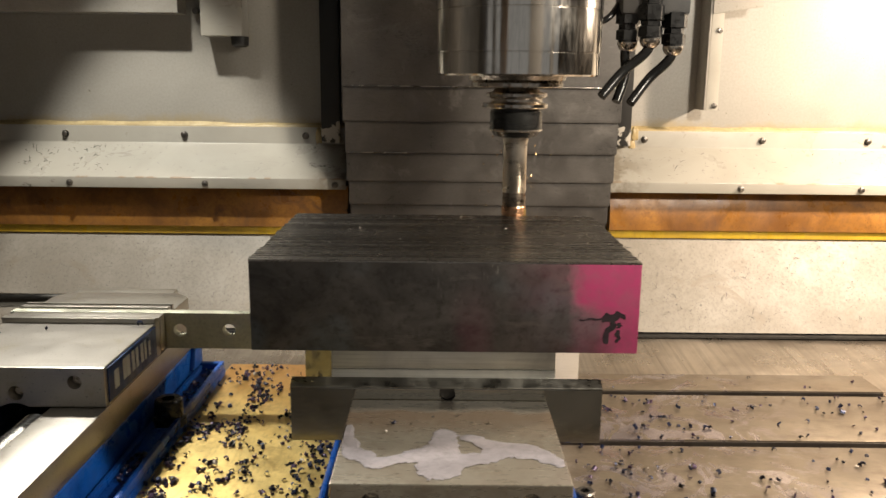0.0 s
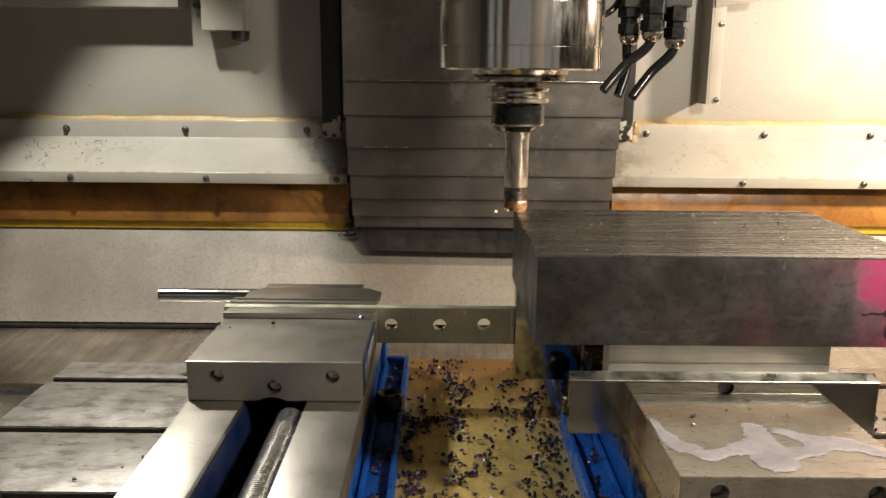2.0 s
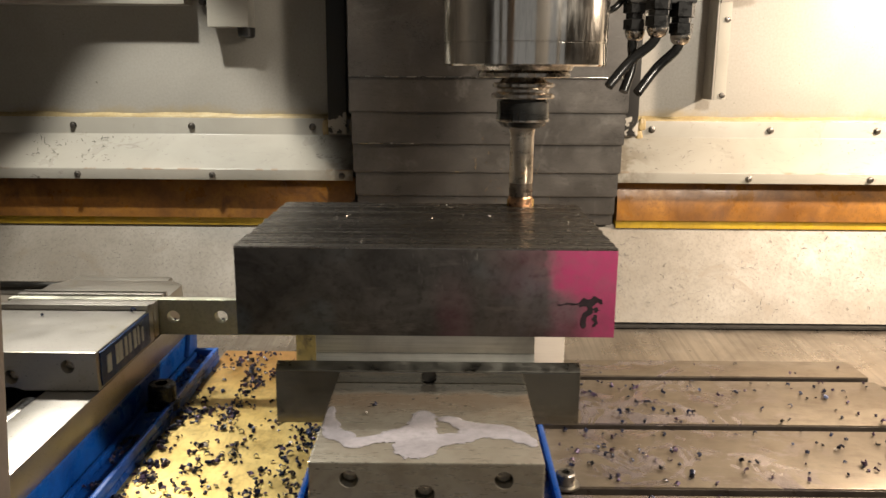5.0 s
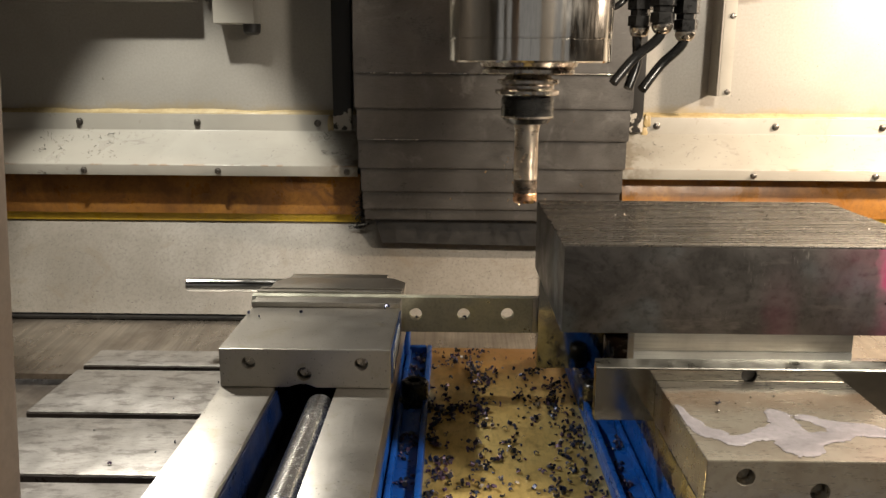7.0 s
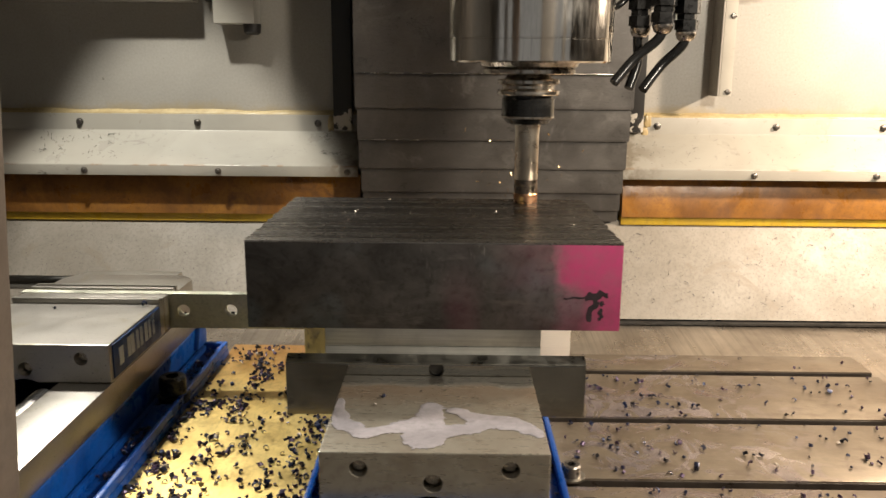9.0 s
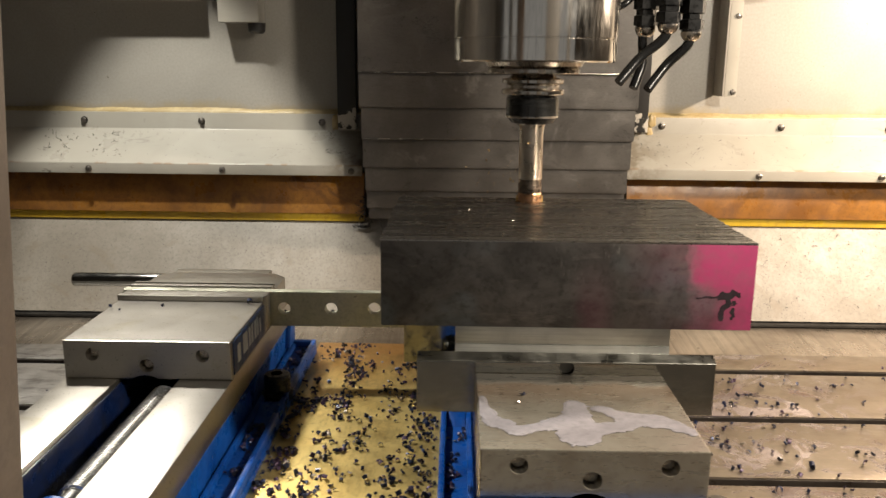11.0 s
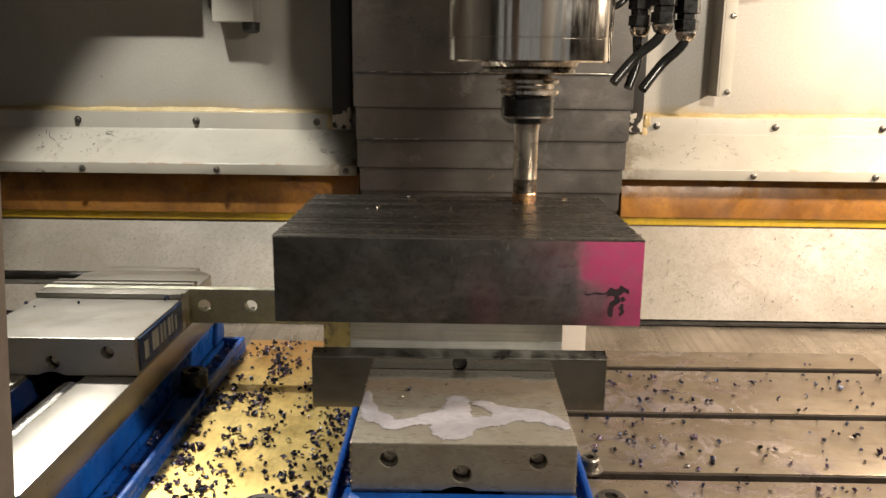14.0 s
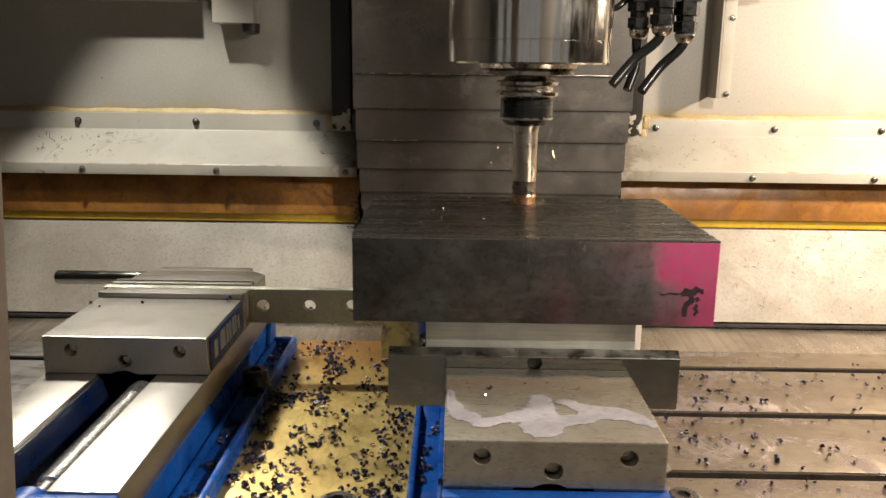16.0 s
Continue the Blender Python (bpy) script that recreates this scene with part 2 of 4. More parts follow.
RISER_STEEL = worn("bright_milled_steel", (0.72, 0.73, 0.68), (0.54, 0.55, 0.52), 0.38, 0.8, 12, 500, 0.0001, (0.02, 1, 1), spread=0.08)
CHROME = worn("polished_spindle_steel", (0.78, 0.74, 0.68), (0.70, 0.66, 0.6), 0.11, 1.0, 8, 300, 0.00002, (1, 1, 0.1), spread=0.05)
HOLDER_STEEL = worn("blackened_holder_steel", (0.018, 0.018, 0.018), (0.026, 0.026, 0.024), 0.22, 0.6, 20, 300, 0.00002)
SHANK_STEEL = worn("cutter_shank_steel", (0.55, 0.50, 0.43), (0.52, 0.47, 0.40), 0.3, 1.0, 30, 300, 0.00002, (1, 1, 0.05), spread=0.05, grain=0.3)
COPPER = worn("heat_tinted_cutter", (0.55, 0.33, 0.2), (0.4, 0.22, 0.12), 0.3, 1.0, 60, 300, 0.00002)
BLUE = worn("blue_enamel", (0.005, 0.07, 0.31), (0.003, 0.035, 0.18), 0.33, 0, 12, 150, 0.0001)
BOLT = worn("bolt_steel", (0.22, 0.2, 0.18), (0.12, 0.11, 0.1), 0.35, 0.9, 40, 300)
WAY = worn("brushed_way_cover", (0.54, 0.485, 0.415), (0.24, 0.205, 0.17), 0.32, 0.85, 4, 130, 0.00008, (1, 0.02, 0.02))
FLOORING = worn("sump_sheet", (0.2, 0.19, 0.17), (0.14, 0.13, 0.12), 0.5, 0.4)
WHITE = worn("pale_lettering", (0.62, 0.66, 0.68), (0.5, 0.54, 0.58), 0.5)


def brass_sheet():
    """Oily brass, tarnished orange at its far end, with smears."""
    n = Nodes("oily_brass_sheet")
    x, y, z = n.xyz()
    big, fine = n.noise(9, 6, 0.65, None, 0.8), n.noise(220, 4, 0.7, n.stretched((1, 0.3, 1)))
    col = n.mix(n.ramp(big, 0.38, 0.64), (0.88, 0.68, 0.27), (0.76, 0.55, 0.19))
    far = n.ramp(n.math("ADD", y, n.ramp(n.noise(14, 5, 0.7), 0, 1, -0.10, 0.10)), -0.04, 0.10, 0, 0.85)
    col = n.mix(far, col, (0.56, 0.27, 0.07))
    col = n.mix(n.ramp(n.noise(45, 5, 0.7), 0.52, 0.7, 0, 0.55), col, (0.38, 0.24, 0.08))
    col = n.mix(n.ramp(fine, 0.5, 0.72, 0, 0.4), col, (0.30, 0.20, 0.07))
    return n.done(col, n.ramp(n.noise(26, 5), 0.3, 0.7, 0.32, 0.48), 0.85, fine, 0.00006)


BRASS = brass_sheet()


def block_steel():
    n = Nodes("dark_hot_rolled_steel")
    x, y, z = n.xyz()
    big, fine = n.noise(16, 6, 0.65, None, 0.8), n.noise(300, 3, 0.7)
    col = n.mix(n.ramp(big, 0.32, 0.68), (0.036, 0.033, 0.030), (0.118, 0.109, 0.102))
    col = n.mix(n.ramp(n.noise(9, 3), 0.56, 0.72, 0, 0.6), col, (0.15, 0.185, 0.205))
    col = n.mix(n.ramp(n.noise(130, 5, 0.75), 0.5, 0.68, 0, 0.55), col, (0.025, 0.022, 0.02))
    col = n.mix(n.ramp(n.noise(55, 4, 0.7, n.stretched((0.25, 1, 1))), 0.6, 0.7, 0, 0.5), col, (0.16, 0.145, 0.13))
    scratch = n.math("MULTIPLY", n.ramp(n.noise(420, 2, 0.5, n.stretched((1, 1, 0.22))), 0.60, 0.68), n.ramp(n.noise(17, 3), 0.62, 0.70, 0, 0.35))
    col = n.mix(scratch, col, (0.34, 0.32, 0.29))
    # marking dye wiped over one end of the front face, smeared dark below, with a fainter wipe beside it
    front = n.ramp(y, -0.2365, -0.2355, 1.0, 0.0)
    edge = n.math("ADD", x, n.ramp(n.noise(30, 5, 0.65), 0, 1, -0.014, 0.014))
    dye = n.math("MAXIMUM", n.ramp(edge, 0.022, 0.036), n.ramp(edge, -0.03, 0.03, 0, 0.22))
    smear = n.math("MULTIPLY", n.ramp(n.math("ADD", z, n.ramp(n.noise(40, 5, 0.7), 0, 1, -0.014, 0.014)), 0.176, 0.188, 1, 0), n.ramp(edge, 0.046, 0.064, 1, 0.12))
    dye = n.math("MULTIPLY", dye, n.ramp(smear, 0, 1, 1.0, 0.3))
    wipe = n.math("MULTIPLY", n.ramp(n.math("ABSOLUTE", n.math("ADD", edge, 0.047)), 0.004, 0.020, 0.12, 0), n.ramp(z, 0.165, 0.205, 1, 0.1))
    dye = n.math("MULTIPLY", n.math("MAXIMUM", dye, wipe), n.math("MULTIPLY", front, n.ramp(n.noise(90, 5, 0.7), 0.38, 0.6, 1.0, 0.75)))
    col = n.mix(dye, col, (0.31, 0.03, 0.105))
    metal = n.ramp(dye, 0, 0.5, 0.75, 0.0)
    rough = n.ramp(n.noise(40, 4), 0.3, 0.7, 0.34, 0.55)
    return n.done(col, rough, metal, fine, 0.00012)


BLOCK = block_steel()


def milled_steel():
    """Ridges left by the cutter, each with a gloss of its own and fine feed marks along it."""
    n = Nodes("freshly_milled_steel")
    rnd = n.add("ShaderNodeObjectInfo").outputs["Random"]
    fine, marks = n.noise(900, 3, 0.7, n.stretched((0.03, 1, 1))), n.noise(240, 4, 0.7, n.stretched((0.5, 1, 1)))
    nicks = n.noise(520, 3, 0.6)
    col = n.mix(rnd, (0.25, 0.23, 0.206), (0.31, 0.286, 0.256))
    col = n.mix(n.ramp(marks, 0.5, 0.7, 0, 0.6), col, (0.09, 0.08, 0.07))
    bump = n.math("ADD", fine, n.math("MULTIPLY", nicks, 0.3))
    return n.done(col, n.ramp(n.math("ADD", marks, n.math("MULTIPLY", rnd, 0.3)), 0.4, 0.9, 0.20, 0.31), 1.0, bump, 0.00015)


MILLED = milled_steel()
LINER = worn("dark_enclosure_sheet", (0.075, 0.072, 0.068), (0.05, 0.048, 0.045), 0.5, 0, 4, 120)
MIRROR_STEEL = worn("polished_plate_steel", (0.5, 0.49, 0.45), (0.42, 0.41, 0.38), 0.13, 1.0, 14, 300, 0.00002, spread=0.04)
SEALANT = worn("yellowed_sealant", (0.44, 0.35, 0.19), (0.33, 0.25, 0.12), 0.45, 0, 20, 150)
FLANGE = worn("bright_flange_steel", (0.5, 0.46, 0.4), (0.38, 0.34, 0.3), 0.22, 1.0, 20, 300, 0.00002)
INSERT = worn("golden_carbide", (0.6, 0.4, 0.15), (0.45, 0.3, 0.1), 0.3, 0.9, 80, 300)
PLASTIC = worn("black_plastic", (0.008, 0.008, 0.008), (0.012, 0.012, 0.012), 0.3, 0, 40, 300)
HOSE = worn("glossy_black_hose", (0.006, 0.006, 0.006), (0.012, 0.012, 0.012), 0.2, 0, 40, 300, spread=0.05)
SCREW = worn("bright_screw_steel", (0.80, 0.78, 0.74), (0.76, 0.74, 0.7), 0.22, 1.0, 20, 300, 0.00001, spread=0.03, grain=0.1)
# the blue enamel again, darkened for the shade down between the rails
TROUGH_BLUE = worn("shaded_blue_enamel", (0.003, 0.010, 0.045), (0.003, 0.005, 0.014), 0.35, 0, 12, 150, 0.0001, stain=(0.006, 0.007, 0.01))
BADGE = worn("blue_badge", (0.01, 0.05, 0.18), (0.01, 0.035, 0.12), 0.4, 0, 20, 200)
STOP_STEEL = worn("greenish_bar_steel", (0.54, 0.54, 0.43), (0.44, 0.44, 0.36), 0.42, 0.8, 12, 300, 0.00003)
INK = worn("black_marker_ink", (0.012, 0.01, 0.012), (0.03, 0.012, 0.02), 0.5, 0, 120, 400)


def gasket_paint():
    n = Nodes("flaking_gasket_paint")
    z = n.xyz()[2]
    flake = n.math("ADD", n.noise(60, 5, 0.6), n.ramp(z, 0.27, 0.305, 0.10, -0.3))
    col = n.mix(n.ramp(flake, 0.52, 0.55), (0.014, 0.013, 0.012), (0.45, 0.42, 0.37))
    return n.done(col, 0.45, 0, flake, 0.0004)


GASKET = gasket_paint()


def chip_metal():
    n = Nodes("blued_chip_steel")
    g = n.add("ShaderNodeNewGeometry").outputs["Random Per Island"]
    col = n.mix(n.ramp(g, 0.0, 0.5), (0.012, 0.012, 0.015), (0.018, 0.026, 0.065))
    col = n.mix(n.ramp(g, 0.62, 0.7), col, (0.06, 0.035, 0.07))
    col = n.mix(n.ramp(g, 0.93, 0.95), col, (0.3, 0.26, 0.22))
    return n.done(col, n.ramp(g, 0, 1, 0.30, 0.5), 0.4)


CHIP = chip_metal()
GOLD_CHIP = worn("straw_coloured_chip", (0.75, 0.55, 0.3), (0.6, 0.4, 0.2), 0.25, 1.0, 200, 600)
PUDDLE = worn("milky_coolant", (0.29, 0.27, 0.285), (0.21, 0.195, 0.205), 0.07, 0, 30, 200, 0.00003, spread=0.04)


def filmed_steel():
    """Ground steel under a dried brown film of coolant, rubbed bare in places."""
    n = Nodes("coolant_filmed_steel")
    x, y, z = n.xyz()
    big, fine = n.noise(16, 5, 0.65, None, 0.8), n.noise(260, 3, 0.7, n.stretched((0.2, 1, 1)))
    film = n.mix(n.ramp(big, 0.35, 0.65), (0.345, 0.305, 0.245), (0.45, 0.42, 0.35))
    band = n.math("ADD", y, n.ramp(n.noise(30, 4), 0, 1, -0.012, 0.012))
    film = n.mix(n.ramp(n.noise(150, 5, 0.75), 0.48, 0.68, 0, 0.6), film, (0.26, 0.215, 0.165))
    rust = n.math("MULTIPLY", n.ramp(band, -0.31, -0.275, 0, 0.7), n.ramp(band, -0.262, -0.254, 1, 0))
    film = n.mix(rust, film, (0.25, 0.165, 0.105))
    bare = n.math("MAXIMUM", n.ramp(n.noise(7, 4), 0.55, 0.72, 0.0, 0.8), n.ramp(band, -0.264, -0.254, 0, 0.9))
    col = n.mix(bare, film, (0.52, 0.48, 0.42))
    return n.done(col, n.ramp(fine, 0.3, 0.7, 0.24, 0.36), n.ramp(bare, 0, 1, 0.65, 1.0), fine, 0.00004)


FILMED_STEEL = filmed_steel()
for mat in (HOSE, PLASTIC):
    mat.node_tree.nodes["Principled BSDF"].inputs["Specular IOR Level"].default_value = 0.2
NECK_STEEL = worn("heat_stained_neck", (0.24, 0.2, 0.165), (0.15, 0.125, 0.1), 0.3, 1.0, 60, 300, 0.00002)

# ---------------------------------------------------------------- machine enclosure
floor_ob = part("floor", box(-1.3, 1.3, -1.9, 0.6, -0.42, -0.38, 0), FLOORING)
tagged(floor_ob, "dull grey steel sump floor under the machine table", "floor", kind="structure")
wall_back = part("wall_north", box(-1.1, 1.1, 0.50, 0.53, 0.12, 1.25, 0), WALL_PAINT)
tagged(wall_back, "grey-beige enamelled sheet-metal rear wall with coolant stains", "wall", kind="structure")
# unseen side walls and roof, dark so that little light bounces back
wall_left = part("wall_west", box(-1.13, -1.10, -0.72, 0.53, -0.4, 1.25, 0), LINER)
tagged(wall_left, "unseen side wall closing the enclosure, dark to hold down bounced light", "wall", kind="structure")
wall_right = part("wall_east", box(1.10, 1.13, -0.72, 0.53, -0.4, 1.25, 0), LINER)
tagged(wall_right, "unseen side wall closing the enclosure, dark to hold down bounced light", "wall", kind="structure")
roof = part("ceiling", box(-1.13, 1.13, -0.72, 0.53, 1.25, 1.28, 0), LINER)
tagged(roof, "unseen roof closing the enclosure, dark to hold down bounced light", "ceiling", kind="structure")
# unseen posts, sill and lintel, added to shape reflections and front light
for x0, x1 in ((-1.13, -0.72), (-0.54, -0.47), (0.10, 0.32), (0.52, 0.60), (0.80, 1.13)):
    post = part("wall_south", box(x0, x1, -0.7195, -0.6905, 0.1205, 0.6195, 0), LINER)
    tagged(post, "unseen dark front post added to stripe the spindle reflections", "wall", kind="structure")
sill = part("wall_sill", box(-1.13, 1.13, -0.72, -0.69, -0.4, 0.12, 0), LINER)
tagged(sill, "unseen dark front panel added to cut light below the doorway", "wall", kind="structure")
lintel = part("wall_lintel", box(-1.13, 1.13, -0.72, -0.69, 0.62, 1.25, 0), LINER)
tagged(lintel, "unseen dark front panel added to cut light above the doorway", "wall", kind="structure")
door = part("door_1", prism([(-0.2298, -0.02), (-0.1778, 0.8), (-0.31, 0.8), (-0.31, -0.02)], "y", -0.62, -0.598, 0.004), worn("brown_door_edge", (0.075, 0.058, 0.046), (0.05, 0.039, 0.03), 0.5))
tagged(door, "brownish edge of the open sliding machine door", "door", kind="structure")

# rear slope, recess and way cover
apron = part("wall_apron", prism([(0.36, -0.0235), (0.455, 0.113), (0.47, 0.113), (0.375, -0.0275)], "x", -1.1, 1.1), APRON_PAINT)
tagged(apron, "sloping beige enamelled apron with scratches and metal chips", "apron", kind="structure")
# black box behind the seal, giving the recess its shade as colour
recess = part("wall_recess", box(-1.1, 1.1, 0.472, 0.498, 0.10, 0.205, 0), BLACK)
tagged(recess, "black box in place of the shaded recess behind the amber seal", "recess", kind="structure")
RIDERS = []

lower_cover = part("way_cover", box(-1.1, 1.1, -0.69, 0.02, -0.12, -0.11, 0.001), WAY)
tagged(lower_cover, "brushed steel lower way cover under the table", "way cover", kind="structure")
mid_cover = part("way_cover", box(-1.1, 1.1, 0.0, 0.23, -0.105, -0.0640, 0.001), WAY)
tagged(mid_cover, "brushed steel telescopic way cover behind the table", "way cover", kind="structure")
rear_cover = part("way_cover", prism([(0.168, -0.0478), (0.40, -0.029), (0.40, -0.039), (0.178, -0.0570), (0.178, -0.0585), (0.168, -0.0555)], "x", -1.1, 1.1), WAY)
tagged(rear_cover, "brushed steel telescopic way cover with wiped streaks", "way cover", kind="structure")
# black strip drawing the dark line below the apron
lip = part("apron_lip", box(-1.1, 1.1, 0.353, 0.372, -0.0305, -0.0262, 0.0006), BLACK)
tagged(lip, "thin black strip along the foot of the apron", "wiper", kind="structure")

for name, a, b in (("left", -1.1, -0.221), ("right", 0.197, 1.1)):
    seal = thing("amber_seal", "oily amber plastic seal with a yellow lower edge", "seal", "rear seals")
    prof = [(0.47, 0.184), (0.452, 0.184)] + [(0.452 - 0.010 * k / 8 - 0.004 * math.sin(math.pi * k / 8), 0.184 - 0.0635 * k / 8) for k in range(1, 8)] + [(0.442, 0.1205), (0.47, 0.1205)]
    part("seal_body", smooth(prism(prof, "x", a, b), 40), AMBER, seal)
    part("yellow_edge", box(a, b, 0.4465, 0.47, 0.1072, 0.1203, 0.001), YELLOW, seal, "bright yellow edge strip")
    trim = thing("splash_trim", "pale enamelled sloping splash trim with bolts and scuffs", "trim", "splash trims")
    prof = [(0.4985, 0.2755), (0.488, 0.2755), (0.488, 0.249), (0.42, 0.2006), (0.42, 0.184), (0.4235, 0.184), (0.4235, 0.199), (0.4985, 0.247)]
    part("trim_sheet", prism(prof, "x", a - 0.02 if a > 0 else a, b, 0.0012), TRIM, trim)
    up = (-0.90, -0.681, -0.489, -0.293) if a < 0 else (0.256, 0.447, 0.619, 0.81)
    low = (-0.86, -0.65, -0.44, -0.238) if a < 0 else (0.394, 0.582, 0.77)
    for x in up:
        part("bolt", join(lathe([(0.0058, 0.488), (0.0056, 0.4865), (0.0045, 0.4862)], 16, (x, 0, 0.262), "y"), lathe([(0.0042, 0.4865), (0.0042, 0.4835), (0.003, 0.4828)], 12, (x, 0, 0.262), "y")), BOLT, trim)
    for x in low:
        part("bolt", join(lathe([(0.0052, 0.42), (0.005, 0.4187), (0.004, 0.4184)], 16, (x, 0, 0.1915), "y"), lathe([(0.004, 0.4187), (0.004, 0.4158), (0.0028, 0.415)], 12, (x, 0, 0.1915), "y")), BOLT, trim)
    bead = bmesh.new()
    rngb = random.Random(5 if a < 0 else 6)
    n = 90
    rows = []
    for i in range(n + 1):
        x = a + (b - a) * i / n
        h = 0.0048 + 0.0030 * noise.noise((x * 14, 3.1, a)) + 0.0008 * rngb.random()
        rows.append([bead.verts.new((x, 0.4995, 0.277 + h)), bead.verts.new((x, 0.4975, 0.277 + h * 0.6)), bead.verts.new((x, 0.489, 0.2762)), bead.verts.new((x, 0.4895, 0.2752))])
    for p, q in zip(rows, rows[1:]):
        for k in range(3):
            bead.faces.new((p[k], q[k], q[k + 1], p[k + 1]))
    part("sealant_bead", smooth(bead, 60), SEALANT, trim, "yellowed sealant bead")

# lumps of yellowed sealant where trim and column meet
for x, z0, seed in ((-0.272, 0.262, 1), (0.236, 0.250, 3), (0.240, 0.270, 5)):
    bm = bmesh.new()
    bmesh.ops.create_icosphere(bm, subdivisions=3, radius=1)
    for v in bm.verts:
        k = 1 + 0.45 * noise.noise(v.co * 1.7 + Vector((seed * 3.1, 0, 0)))
        v.co = Vector((x + v.co.x * 0.006 * k, 0.4878 + v.co.y * 0.0022 * k, z0 + v.co.z * 0.012 * k))
    tagged(part("sealant_lump", smooth(bm, 60), SEALANT), "lump of yellowed sealant at the corner of the trim", "sealant", "sealant lumps")

# black gasket strips beside the column cover, their paint flaked at the foot
for a, b in ((-0.266, -0.236), (0.209, 0.231)):
    strip_ob = part("gasket_strip", box(a, b, 0.476, 0.499, 0.252, 1.24, 0.002), GASKET)
    tagged(strip_ob, "black gasket strip with flaking white paint", "gasket", "column gaskets")

# the tapered foot draws the shadow below the shingles as a black shape
column = part("column_casting", prism([(-0.20, 1.24), (0.172, 1.24), (0.172, 0.118), (0.150, 0.114), (0.108, 0.079), (-0.183, 0.083), (-0.192, 0.116), (-0.20, 0.118)], "y", 0.4045, 0.499), BLACK)
tagged(column, "black machine column behind the way cover, its tapered foot a drawn shadow", "column", kind="structure")
cover = thing("column_way_cover", "dull grey steel shingled way cover of the column", "way cover")
edges = [(1.1, 0.3435, -0.2185, 0.1915), (0.352, 0.2935, -0.2185, 0.1905), (0.302, 0.2462, -0.2158, 0.1875), (0.254, 0.2035, -0.2148, 0.1855), (0.211, 0.1672, -0.2118, 0.183), (0.175, 0.1396, -0.2098, 0.181), (0.147, 0.1225, -0.2075, 0.179)]
for i, (zt, zb, xa, xb) in enumerate(edges):
    y = 0.368 + 0.0042 * i
    prof = [(y, zt), (y, zb + 0.003), (y + 0.0002, zb), (y + 0.0016, zb - 0.0003), (y + 0.0026, zb + 0.003), (y + 0.0026, zt)]
    sheet = prism(prof, "x", xa, xb)
    leaf = part("shingle", sheet, SHINGLE, cover)
    if i in (0, 2):
        part("worn_edge", box(xa + 0.004, xb - 0.012 - 0.15 * i, y - 0.0007, y - 0.0001, zb - 0.0002, zb + 0.0010, 0.0002), FLANGE, leaf, "edge rubbed bright")
    for sx in (xa, xb):
        part("side_fold", box(sx - 0.001, sx + 0.001, y + 0.001, 0.404, zb + 0.002, zt, 0), SHINGLE, cover)

# upper left beam with its sensor box
beam = part("cable_beam", box(-1.09, -0.479, 0.455, 0.499, 0.4494, 0.56, 0.002), PAINT)
tagged(beam, "grey enamelled sheet-metal beam on the rear wall", "beam")
sens = thing("sensor_box", "pale grey sheet-metal box with a black knob below", "box")
part("housing", box(-0.4453, -0.3815, 0.455, 0.499, 0.4160, 0.60, 0.002), TRIM, sens)
part("knob", lathe([(0.009, 0.400), (0.013, 0.403), (0.014, 0.416)], 24, (-0.390, 0.475, 0)), BLACK, sens, "black round knob")
part("bolt", rod(-0.462, 0.488, 0.455, 0.005, 0.0115, "y", 14), BOLT, sens)

angle_ob = thing("angle_bracket", "pale enamelled angle strip screwed to the rear wall", "bracket")
part("side_leg", box(0.3367, 0.3397, 0.452, 0.4995, 0.311, 1.2, 0.0008), PAINT, angle_ob)
part("front_leg", box(0.3399, 0.3585, 0.452, 0.455, 0.311, 1.2, 0.0008), TRIM, angle_ob)
part("top_flange", prism([(0.3400, 0.4560), (0.4160, 0.4680), (0.4160, 0.62), (0.3400, 0.62)], "y", 0.4490, 0.4518, 0.0006), PAINT, angle_ob, "slanted grey flange")
for z in (0.318, 0.432):
    part("screw", lathe([(0.0045, 0.452), (0.004, 0.4495), (0.002, 0.449)], 14, (0.3530, 0, z), "y"), BOLT, angle_ob)

# ---------------------------------------------------------------- spindle and tool
AX, AY = 0.0006, -0.0205
NEARER = Matrix.Translation((-0.0738, -0.8405, 0.3566)) @ Matrix.Scale(0.9756, 4) @ Matrix.Translation((0.0738, 0.8405, -0.3566))
spin = thing("spindle_nose", "polished round steel spindle nose above the cutter", "spindle")
spin.matrix_basis = NEARER
part("nose_sleeve", lathe([(0.0790, 0.3588), (0.0812, 0.3605), (0.0815, 0.3800), (0.0806, 0.3803), (0.0806, 0.3812), (0.0818, 0.3815), (0.0822, 0.4200), (0.0812, 0.4203), (0.0812, 0.4212), (0.0824, 0.4216), (0.0832, 0.62)], 96, (0.0025, 0, 0)), CHROME, spin)
part("nose_ring", lathe([(0.0455, 0.3478), (0.0465, 0.3487), (0.0465, 0.3520), (0.0440, 0.3535), (0.0480, 0.3550), (0.0500, 0.3592)], 64, (0.0025, 0, 0)), FLANGE, spin, "worn steel face ring")
# head box stands out of view, added for the shade it casts
part("head_casting", box(-0.15, 0.155, -0.13, 0.365, 0.62, 1.0, 0.02), PAINT, spin, "grey cast spindle head out of view, added for its shade")

tool = thing("milling_tool", "black tool holder with a worn steel end mill", "cutting tool")
tool.matrix_basis = pose(AX, AY, 0)
